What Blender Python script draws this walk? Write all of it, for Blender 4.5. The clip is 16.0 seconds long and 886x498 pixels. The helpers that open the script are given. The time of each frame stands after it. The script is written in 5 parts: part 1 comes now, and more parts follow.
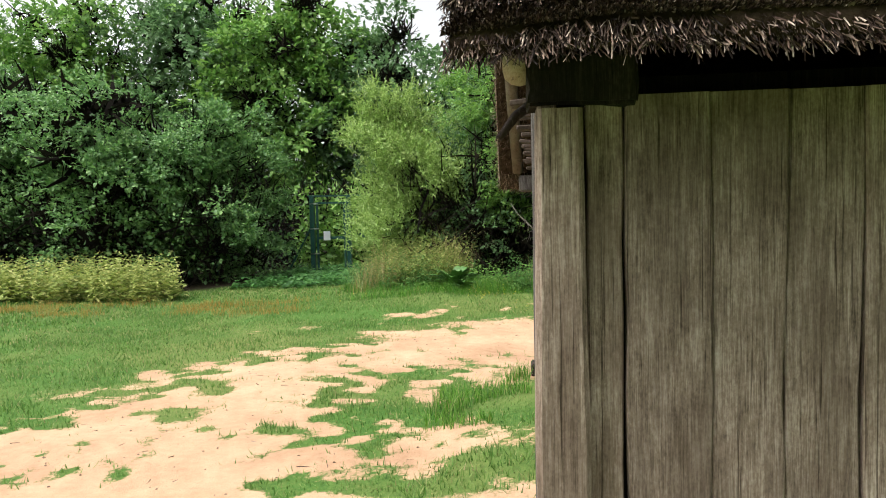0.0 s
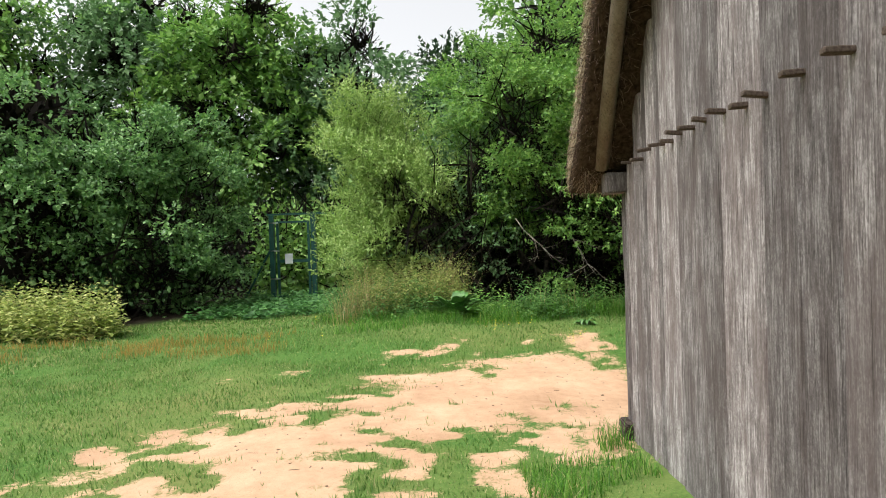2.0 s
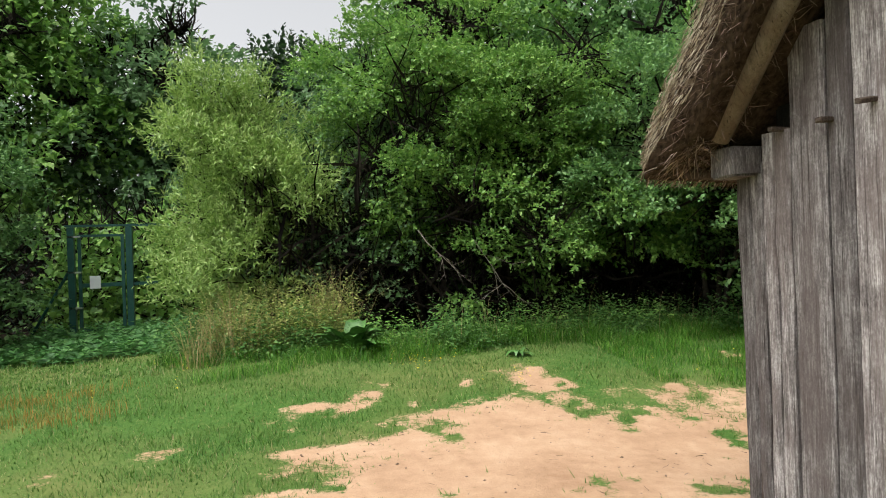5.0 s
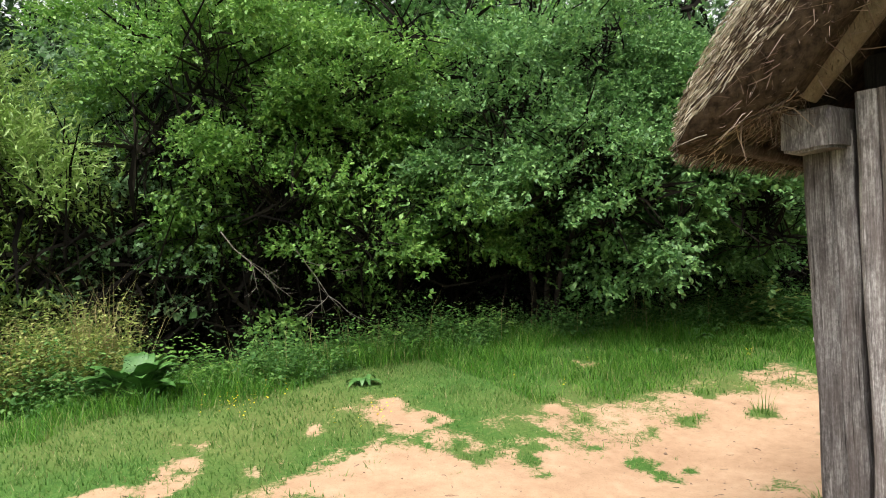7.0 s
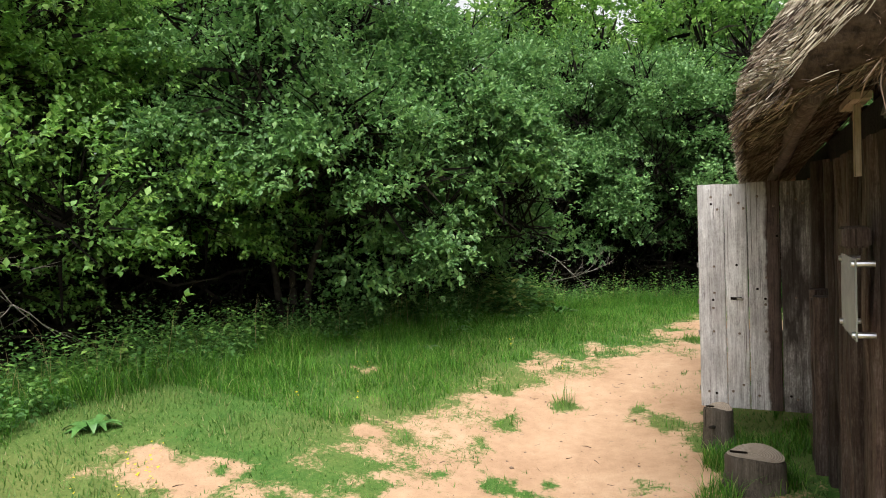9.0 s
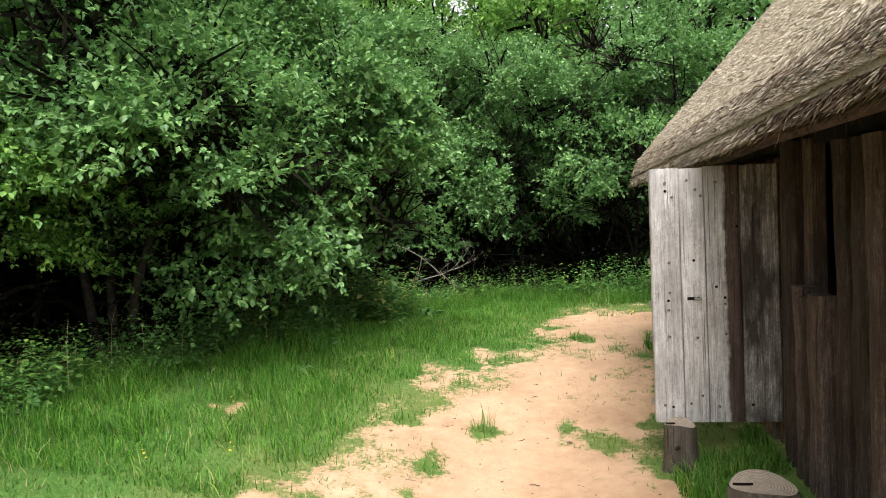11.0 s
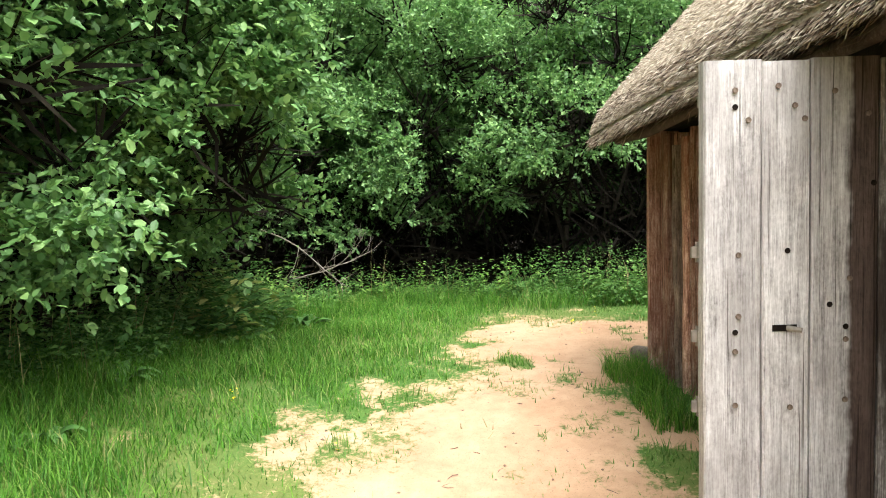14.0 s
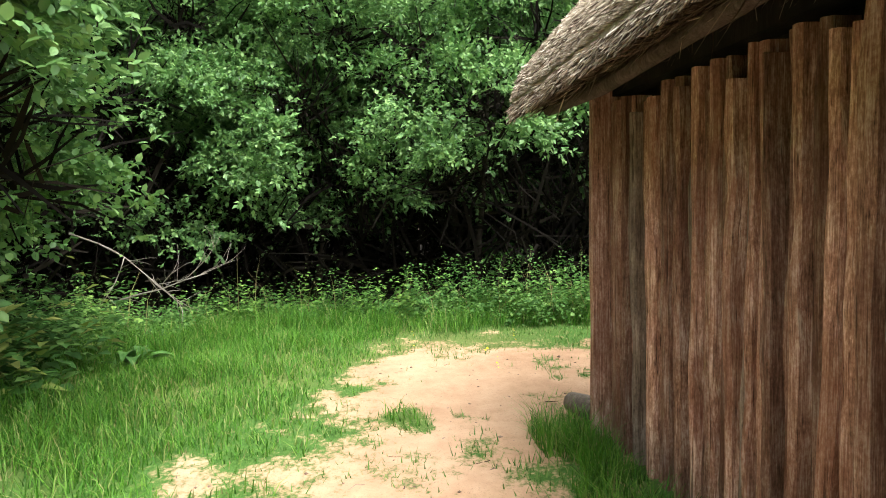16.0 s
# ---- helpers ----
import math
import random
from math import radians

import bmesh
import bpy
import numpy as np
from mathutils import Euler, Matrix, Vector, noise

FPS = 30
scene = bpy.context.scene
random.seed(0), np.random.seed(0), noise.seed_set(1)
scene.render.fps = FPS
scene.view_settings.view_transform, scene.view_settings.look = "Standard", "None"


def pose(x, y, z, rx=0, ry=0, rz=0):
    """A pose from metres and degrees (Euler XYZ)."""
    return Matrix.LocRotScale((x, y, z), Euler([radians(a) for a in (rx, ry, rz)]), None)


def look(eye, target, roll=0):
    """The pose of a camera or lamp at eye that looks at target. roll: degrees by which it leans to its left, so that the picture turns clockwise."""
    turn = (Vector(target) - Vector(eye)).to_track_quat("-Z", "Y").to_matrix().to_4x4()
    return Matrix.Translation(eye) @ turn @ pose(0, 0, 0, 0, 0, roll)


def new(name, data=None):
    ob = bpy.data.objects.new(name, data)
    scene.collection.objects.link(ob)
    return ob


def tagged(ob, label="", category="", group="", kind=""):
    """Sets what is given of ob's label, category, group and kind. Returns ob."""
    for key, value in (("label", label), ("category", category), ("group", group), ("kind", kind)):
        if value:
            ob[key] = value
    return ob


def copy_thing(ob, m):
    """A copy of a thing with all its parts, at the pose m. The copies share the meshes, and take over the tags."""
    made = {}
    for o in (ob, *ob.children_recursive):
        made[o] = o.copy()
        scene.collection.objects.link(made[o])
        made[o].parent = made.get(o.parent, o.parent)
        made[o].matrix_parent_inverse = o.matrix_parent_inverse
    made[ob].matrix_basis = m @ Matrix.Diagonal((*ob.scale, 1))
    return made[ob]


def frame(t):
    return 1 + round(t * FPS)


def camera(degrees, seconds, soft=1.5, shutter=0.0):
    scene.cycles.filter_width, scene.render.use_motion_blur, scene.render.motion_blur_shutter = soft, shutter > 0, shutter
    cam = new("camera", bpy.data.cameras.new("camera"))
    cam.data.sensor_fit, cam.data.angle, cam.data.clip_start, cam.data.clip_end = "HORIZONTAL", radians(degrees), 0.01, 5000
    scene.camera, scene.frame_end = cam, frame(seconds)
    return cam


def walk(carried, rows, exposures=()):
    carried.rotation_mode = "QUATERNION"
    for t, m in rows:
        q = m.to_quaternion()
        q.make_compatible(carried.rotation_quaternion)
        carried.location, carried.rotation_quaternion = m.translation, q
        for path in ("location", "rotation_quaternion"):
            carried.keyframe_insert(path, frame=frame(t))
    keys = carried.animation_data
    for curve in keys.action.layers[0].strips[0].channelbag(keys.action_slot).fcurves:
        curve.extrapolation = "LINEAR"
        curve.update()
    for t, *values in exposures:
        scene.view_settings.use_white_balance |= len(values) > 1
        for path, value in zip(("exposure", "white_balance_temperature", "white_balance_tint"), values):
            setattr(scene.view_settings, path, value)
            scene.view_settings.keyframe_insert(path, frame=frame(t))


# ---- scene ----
cam = camera(67.7, 16.0, 1.0)
METRES, EYE, TILT, LEAN, TURN = 13.0, 1.62, 0.0, 0.0, 6.4
ROWS = [
    (0.0, 0.0, 0.0, 0.0, -0.06, -2.74, 1.23),
    (0.5, -0.0147, 0.0342, -0.0035, -0.73, -2.37, 1.4),
    (1.0, -0.033, 0.0714, -0.0066, -1.97, -2.04, 1.43),
    (1.5, -0.0511, 0.1048, -0.0062, -3.59, -1.59, 1.61),
    (2.0, -0.0668, 0.1332, -0.0033, -5.07, -1.0, 1.88),
    (2.5, -0.0785, 0.1677, -0.0051, -7.79, -0.4, 1.84),
    (3.0, -0.0914, 0.1949, -0.0064, -11.45, 0.03, 1.52),
    (5.5, -0.1407, 0.3376, -0.0054, -27.4, 0.26, 2.47),
    (6.0, -0.1419, 0.3717, -0.0033, -34.21, 0.03, 2.86),
    (6.5, -0.1447, 0.4038, -0.0002, -37.78, -0.02, 2.92),
    (7.0, -0.1385, 0.4364, -0.0026, -42.88, -0.31, 2.79),
    (7.5, -0.1338, 0.4711, -0.0031, -49.71, -0.88, 2.66),
    (8.0, -0.1344, 0.5027, -0.0011, -56.22, -1.48, 2.74),
    (8.5, -0.1248, 0.5322, -0.0045, -63.72, -1.83, 2.57),
    (9.0, -0.1137, 0.5585, -0.004, -71.64, -2.11, 2.23),
    (9.5, -0.105, 0.5857, -0.0018, -78.59, -1.95, 2.79),
    (12.0, 0.0163, 0.6346, -0.0055, -90.34, -4.0, 2.45),
    (12.5, 0.0433, 0.6358, -0.007, -91.87, -4.06, 2.32),
    (13.0, 0.0678, 0.6351, -0.0076, -93.01, -3.92, 2.26),
    (13.5, 0.0986, 0.6241, -0.0128, -94.4, -4.01, 2.02),
    (14.0, 0.1327, 0.617, -0.0186, -95.86, -3.99, 1.75),
    (14.5, 0.1642, 0.6068, -0.0195, -97.2, -3.76, 1.53),
    (15.0, 0.1956, 0.5929, -0.022, -98.97, -3.71, 1.42),
    (15.5, 0.2247, 0.589, -0.0233, -101.13, -3.77, 1.39),
    (16.0, 0.2489, 0.582, -0.0232, -103.21, -3.92, 1.29),
]
walk(cam, [(t, pose(0, 0, EYE, TILT, LEAN, TURN) @ pose(METRES * x, METRES * y, METRES * z, 90 + pitch, roll, yaw)) for t, x, y, z, yaw, pitch, roll in ROWS], exposures=[(0.0, 0.08), (2.5, -0.08), (3.0, -0.4), (5.5, -0.15), (6.0, 0.0), (8.0, 0.03), (9.5, -0.02), (12.5, 0.6), (15.0, 0.75), (15.6, 0.7), (16.0, 0.7)])

# ---- world, sun and exposure ----
world = bpy.data.worlds.new("sky")
scene.world = world
world.use_nodes = True
wn, wl = world.node_tree.nodes, world.node_tree.links
wn.clear()
sky = wn.new("ShaderNodeTexSky")
sky.sky_type, sky.sun_disc = "NISHITA", False
sky.sun_elevation, sky.sun_rotation = radians(63), radians(247)
sky.air_density, sky.dust_density, sky.ozone_density = 1.0, 4.0, 1.0
cloud = wn.new("ShaderNodeHueSaturation")
cloud.inputs["Saturation"].default_value = 0.1
back = wn.new("ShaderNodeBackground")
back.inputs["Strength"].default_value = 0.27
wout = wn.new("ShaderNodeOutputWorld")
wl.new(sky.outputs[0], cloud.inputs["Color"])
wl.new(cloud.outputs[0], back.inputs["Color"])
wl.new(back.outputs[0], wout.inputs["Surface"])

sun_data = bpy.data.lights.new("sun", "SUN")
sun_data.energy, sun_data.angle, sun_data.color = 3.0, radians(40), (1.0, 0.97, 0.92)
sun = new("sun", sun_data)
sun.matrix_world = look((-13, 0.5, 28), (0, 6, 0))


# ---- materials ----
def material(name, rough=0.8, spec=0.3):
    m = bpy.data.materials.new(name)
    m.use_nodes = True
    n, l = m.node_tree.nodes, m.node_tree.links
    b = n["Principled BSDF"]
    b.inputs["Roughness"].default_value = rough
    b.inputs["Specular IOR Level"].default_value = spec
    return m, n, l, b


def ramp(n, stops):
    r = n.new("ShaderNodeValToRGB")
    e = r.color_ramp.elements
    while len(e) < len(stops):
        e.new(0.5)
    for k, (p, c) in enumerate(stops):
        e[k].position, e[k].color = p, (*c, 1)
    return r


def mix(n, l, kind, fac, a, b):
    x = n.new("ShaderNodeMix")
    x.data_type, x.blend_type = "RGBA", kind
    for sock, v in ((x.inputs[0], fac), (x.inputs[6], a), (x.inputs[7], b)):
        if isinstance(v, (int, float)):
            sock.default_value = v
        elif isinstance(v, tuple):
            sock.default_value = (*v, 1)
        else:
            l.new(v, sock)
    return x.outputs[2]


def noise_at(n, l, vec, scale, detail=4, rough=0.6, stretch=(1, 1, 1), shift=None):
    mp = n.new("ShaderNodeMapping")
    mp.inputs["Scale"].default_value = stretch
    l.new(vec, mp.inputs["Vector"])
    if shift is not None:
        l.new(shift, mp.inputs["Location"])
    t = n.new("ShaderNodeTexNoise")
    t.inputs["Scale"].default_value, t.inputs["Detail"].default_value, t.inputs["Roughness"].default_value = scale, detail, rough
    l.new(mp.outputs[0], t.inputs["Vector"])
    return t.outputs["Fac"]


def math_node(n, l, op, a, b=0.0):
    x = n.new("ShaderNodeMath")
    x.operation = op
    for sock, v in ((x.inputs[0], a), (x.inputs[1], b)):
        if isinstance(v, (int, float)):
            sock.default_value = v
        else:
            l.new(v, sock)
    return x.outputs[0]


def bump(n, l, b, height, strength=0.5, distance=0.01):
    x = n.new("ShaderNodeBump")
    x.inputs["Strength"].default_value, x.inputs["Distance"].default_value = strength, distance
    l.new(height, x.inputs["Height"])
    l.new(x.outputs[0], b.inputs["Normal"])


def wood(name, dark, mid, light, stain=(0.1, 0.08, 0.06), stain_amount=0.5, algae=0.0, relief=0.6, damp=None):
    """Weathered upright boards: grain along z, broad stains, wear, a little algae."""
    m, n, l, b = material(name, 0.85, 0.2)
    co = n.new("ShaderNodeTexCoord").outputs["Object"]
    info = n.new("ShaderNodeObjectInfo")
    sh = n.new("ShaderNodeCombineXYZ")
    for k, f in enumerate((37.0, 53.0, 71.0)):
        l.new(math_node(n, l, "MULTIPLY", info.outputs["Random"], f), sh.inputs[k])
    fine = noise_at(n, l, co, 1, 6, 0.7, (270, 270, 9), sh.outputs[0])
    grain = noise_at(n, l, co, 1, 5, 0.65, (58, 58, 2.6), sh.outputs[0])
    broad = noise_at(n, l, co, 1, 4, 0.6, (6, 6, 1.6), sh.outputs[0])
    saw = noise_at(n, l, co, 1, 4, 0.7, (110, 110, 60), sh.outputs[0])
    g = math_node(n, l, "ADD", math_node(n, l, "MULTIPLY", fine, 0.34), math_node(n, l, "MULTIPLY", grain, 0.26))
    g = math_node(n, l, "ADD", g, math_node(n, l, "MULTIPLY", saw, 0.18))
    patch = noise_at(n, l, co, 1, 6, 0.7, (13, 13, 6), sh.outputs[0])
    g = math_node(n, l, "ADD", g, math_node(n, l, "MULTIPLY", patch, 0.22))
    r = ramp(n, [(0.39, dark), (0.5, mid), (0.61, light)])
    l.new(g, r.inputs[0])
    split = noise_at(n, l, co, 1, 3, 0.55, (95, 95, 1.3), sh.outputs[0])
    cracks = ramp(n, [(0.30, (0.25, 0.22, 0.2)), (0.38, (1, 1, 1))])
    l.new(split, cracks.inputs[0])
    s = ramp(n, [(0.46, (0, 0, 0)), (0.60, (1, 1, 1))])
    l.new(broad, s.inputs[0])
    col = mix(n, l, "MIX", math_node(n, l, "MULTIPLY", s.outputs[0], stain_amount), r.outputs[0], stain)
    col = mix(n, l, "MULTIPLY", 0.9, col, cracks.outputs[0])
    if algae:
        spots = noise_at(n, l, co, 1, 5, 0.7, (9, 9, 3), sh.outputs[0])
        s2 = ramp(n, [(0.55, (0, 0, 0)), (0.7, (1, 1, 1))])
        l.new(spots, s2.inputs[0])
        col = mix(n, l, "MIX", math_node(n, l, "MULTIPLY", s2.outputs[0], algae), col, (0.13, 0.13, 0.035))
    if damp is not None:
        sx = n.new("ShaderNodeSeparateXYZ")
        l.new(co, sx.inputs[0])
        wavy = noise_at(n, l, co, 1, 4, 0.6, (2, 2, 3.5))
        e = math_node(n, l, "ADD", math_node(n, l, "SUBTRACT", sx.outputs[0], damp), math_node(n, l, "MULTIPLY", math_node(n, l, "SUBTRACT", wavy, 0.5), 0.12))
        s3 = ramp(n, [(0.0, (0, 0, 0)), (0.02, (1, 1, 1))])
        l.new(e, s3.inputs[0])
        col = mix(n, l, "MIX", s3.outputs[0], col, mix(n, l, "MULTIPLY", 1.0, col, (0.2, 0.15, 0.13)))
    var = n.new("ShaderNodeMapRange")
    var.inputs[3].default_value, var.inputs[4].default_value = 0.5, 1.45
    l.new(info.outputs["Random"], var.inputs[0])
    cc = n.new("ShaderNodeHueSaturation")
    l.new(var.outputs[0], cc.inputs["Value"])
    l.new(col, cc.inputs["Color"])
    l.new(cc.outputs[0], b.inputs["Base Color"])
    h = math_node(n, l, "ADD", math_node(n, l, "MULTIPLY", cracks.outputs[0], 0.6), math_node(n, l, "MULTIPLY", fine, 0.6))
    bump(n, l, b, h, relief, 0.006)
    return m


GREY_WOOD = wood("silver grey weathered oak", (0.045, 0.038, 0.037), (0.20, 0.18, 0.176), (0.56, 0.535, 0.525), (0.12, 0.095, 0.09), 0.6)
BROWN_WOOD = wood("brown grey weathered boards", (0.055, 0.04, 0.03), (0.24, 0.18, 0.143), (0.48, 0.40, 0.34), (0.11, 0.077, 0.056), 0.5, 0.05)
RED_WOOD = wood("red brown split oak", (0.05, 0.025, 0.017), (0.37, 0.20, 0.14), (0.78, 0.62, 0.52), (0.14, 0.055, 0.033), 0.55)
PALE_WOOD = wood("pale bleached oak", (0.14, 0.125, 0.12), (0.46, 0.44, 0.43), (0.72, 0.705, 0.695), (0.24, 0.22, 0.21), 0.5, 0, 0.8)
DAMP_WOOD = wood("bleached oak, damp towards the hinge", (0.14, 0.125, 0.12), (0.46, 0.44, 0.43), (0.72, 0.705, 0.695), (0.24, 0.22, 0.21), 0.5, 0, 0.8, 0.105)
SOOT_WOOD = wood("half bleached dark oak", (0.05, 0.04, 0.036), (0.17, 0.155, 0.145), (0.48, 0.46, 0.44), (0.03, 0.022, 0.018), 0.9, 0, 0.4)
# black in place of shade: under the eaves, behind joints, in the mortise
SHADE_TIMBER = wood("black timber standing in for shade", (0.006, 0.005, 0.004), (0.018, 0.014, 0.011), (0.05, 0.042, 0.034), (0.008, 0.006, 0.005), 0.6)
DARK_WOOD = wood("dark brown oak", (0.03, 0.02, 0.016), (0.085, 0.06, 0.05), (0.2, 0.17, 0.15), (0.03, 0.02, 0.015), 0.6)
POLE_WOOD = wood("peeled grey pole", (0.17, 0.13, 0.09), (0.30, 0.25, 0.19), (0.42, 0.37, 0.30), (0.2, 0.14, 0.09), 0.4, 0, 0.3)


def island_material(name, stops, rough=0.8, spec=0.2, translucent=0.0):
    m, n, l, b = material(name, rough, spec)
    geo = n.new("ShaderNodeNewGeometry")
    r = ramp(n, stops)
    l.new(geo.outputs["Random Per Island"], r.inputs[0])
    l.new(r.outputs[0], b.inputs["Base Color"])
    if translucent:
        tr = n.new("ShaderNodeBsdfTranslucent")
        bright = n.new("ShaderNodeHueSaturation")
        bright.inputs["Value"].default_value = 1.5
        l.new(r.outputs[0], bright.inputs["Color"])
        l.new(bright.outputs[0], tr.inputs["Color"])
        ms = n.new("ShaderNodeMixShader")
        ms.inputs[0].default_value = translucent
        l.new(b.outputs[0], ms.inputs[1])
        l.new(tr.outputs[0], ms.inputs[2])
        l.new(ms.outputs[0], n["Material Output"].inputs["Surface"])
    return m


def leaves_of(name, a, b, c, rough=0.5):
    return island_material(name, [(0.0, a), (0.5, b), (1.0, c)], rough, 0.45, 0.25)


LEAF_DEEP = leaves_of("deep green leaves", (0.075, 0.17, 0.055), (0.13, 0.27, 0.085), (0.25, 0.42, 0.14))
LEAF_MID = leaves_of("mid green leaves", (0.085, 0.19, 0.038), (0.15, 0.31, 0.062), (0.29, 0.46, 0.11))
LEAF_WILLOW = leaves_of("yellow green willow leaves", (0.16, 0.27, 0.06), (0.28, 0.42, 0.11), (0.42, 0.54, 0.2))
LEAF_GREY = leaves_of("grey green sallow leaves", (0.075, 0.155, 0.06), (0.12, 0.23, 0.09), (0.20, 0.33, 0.14))
LEAF_OAK = leaves_of("dark oak leaves", (0.012, 0.032, 0.014), (0.026, 0.06, 0.02), (0.05, 0.10, 0.03))
LEAF_PINE = leaves_of("dark pine needles", (0.015, 0.03, 0.02), (0.03, 0.055, 0.03), (0.06, 0.09, 0.05))
LEAF_FOOT = leaves_of("nettle and bramble leaves", (0.04, 0.12, 0.025), (0.085, 0.21, 0.045), (0.17, 0.31, 0.08), 0.7)
WEED = leaves_of("yellow green weeds", (0.15, 0.22, 0.045), (0.31, 0.38, 0.095), (0.52, 0.52, 0.2), 0.6)
DOCK = leaves_of("glossy dock leaves", (0.045, 0.14, 0.035), (0.07, 0.20, 0.05), (0.12, 0.27, 0.07))
GRASS = island_material("short turf", [(0, (0.045, 0.115, 0.02)), (0.45, (0.09, 0.205, 0.035)), (0.85, (0.165, 0.265, 0.065)), (1, (0.38, 0.32, 0.17))], 0.6, 0.3, 0.3)
LUSH = island_material("lush grass", [(0, (0.035, 0.115, 0.012)), (0.5, (0.075, 0.225, 0.02)), (0.9, (0.165, 0.33, 0.045)), (1, (0.36, 0.33, 0.15))], 0.55, 0.3, 0.35)
DRY = island_material("dry grass", [(0, (0.30, 0.23, 0.11)), (0.5, (0.46, 0.37, 0.20)), (1, (0.30, 0.33, 0.11))], 0.7, 0.2, 0.25)
SORREL = island_material("rusty sorrel", [(0, (0.22, 0.20, 0.05)), (0.5, (0.42, 0.22, 0.06)), (1, (0.30, 0.30, 0.09))], 0.7, 0.2, 0.25)
STRAW = island_material("old grey straw", [(0, (0.15, 0.115, 0.085)), (0.3, (0.30, 0.245, 0.18)), (0.7, (0.52, 0.45, 0.345)), (1, (0.68, 0.62, 0.51))], 0.75, 0.25)
STRAW_END = island_material("brown cut straw ends", [(0, (0.02, 0.014, 0.01)), (0.5, (0.11, 0.075, 0.052)), (0.85, (0.30, 0.23, 0.17)), (1, (0.5, 0.42, 0.33))], 0.75, 0.25)
# darker copy of the straw, with the south eaves' shade in its colour
STRAW_SHADED = island_material("straw darkened for the shade of the south eaves", [(0, (0.012, 0.008, 0.006)), (0.5, (0.065, 0.04, 0.03)), (0.8, (0.20, 0.135, 0.10)), (1, (0.48, 0.39, 0.31))], 0.75, 0.25)
# twigs whose near-black colour holds the shade deep inside crowns and hedge
SHADE_TWIG = island_material("near-black twigs holding the shade inside crowns", [(0, (0.006, 0.005, 0.004)), (0.7, (0.012, 0.010, 0.007)), (1, (0.028, 0.024, 0.017))], 0.9, 0.1)
TWIG = island_material("brown brushwood", [(0, (0.06, 0.035, 0.025)), (0.5, (0.15, 0.10, 0.075)), (1, (0.30, 0.23, 0.18))], 0.8, 0.2)


def plain(name, a, b_, scale, rough=0.8, spec=0.3, relief=0.3, metal=0.0):
    m, n, l, b = material(name, rough, spec)
    co = n.new("ShaderNodeTexCoord").outputs["Object"]
    f = noise_at(n, l, co, scale, 6, 0.65)
    r = ramp(n, [(0.35, a), (0.65, b_)])
    l.new(f, r.inputs[0])
    l.new(r.outputs[0], b.inputs["Base Color"])
    b.inputs["Metallic"].default_value = metal
    bump(n, l, b, f, relief, 0.01)
    return m


DOCK_LEAF = plain("large dock leaves", (0.055, 0.15, 0.035), (0.11, 0.25, 0.06), 12, 0.45, 0.4, 0.2)
BARK = plain("grey brown bark", (0.016, 0.013, 0.010), (0.06, 0.05, 0.04), 14, 0.9, 0.2, 0.7)
THATCH_TOP = plain("weathered thatch surface", (0.22, 0.17, 0.12), (0.48, 0.41, 0.31), 110, 0.95, 0.1, 1.0)
moss_n, moss_l = THATCH_TOP.node_tree.nodes, THATCH_TOP.node_tree.links
moss_b = moss_n["Principled BSDF"]
moss_f = noise_at(moss_n, moss_l, moss_n.new("ShaderNodeTexCoord").outputs["Object"], 2.6, 6, 0.7)
moss_r = ramp(moss_n, [(0.52, (0, 0, 0)), (0.66, (1, 1, 1))])
moss_l.new(moss_f, moss_r.inputs[0])
moss_l.new(mix(moss_n, moss_l, "MIX", moss_r.outputs[0], moss_b.inputs["Base Color"].links[0].from_socket, (0.20, 0.17, 0.07)), moss_b.inputs["Base Color"])
# dark brown carries the shade of the underside and the south slope
THATCH_BODY = plain("packed thatch with shade in its colour", (0.02, 0.013, 0.009), (0.08, 0.055, 0.036), 30, 0.95, 0.1, 1.0)
GATE_GREEN = plain("dark green painted steel", (0.006, 0.055, 0.048), (0.010, 0.08, 0.068), 6, 0.4, 0.5, 0.05)
PAPER = plain("white notice", (0.72, 0.74, 0.78), (0.82, 0.83, 0.86), 3, 0.5, 0.4, 0.02)
STEEL = plain("galvanised steel", (0.55, 0.56, 0.58), (0.72, 0.73, 0.75), 20, 0.3, 0.5, 0.1, 1.0)
ACRYLIC = plain("weathered clear plastic sheet", (0.20, 0.20, 0.19), (0.30, 0.31, 0.28), 4, 0.25, 0.5, 0.05)
PEG = plain("dark oak peg", (0.045, 0.03, 0.022), (0.11, 0.085, 0.07), 60, 0.8, 0.2, 0.4)
STONE = plain("red brown stone", (0.16, 0.10, 0.07), (0.34, 0.24, 0.18), 18, 0.9, 0.2, 0.6)
YELLOW = island_material("yellow petals", [(0, (0.75, 0.55, 0.02)), (1, (0.85, 0.68, 0.05))], 0.5, 0.3, 0.2)
PALE_LOG = plain("pale cut log", (0.20, 0.175, 0.15), (0.36, 0.32, 0.28), 20, 0.85, 0.2, 0.4)


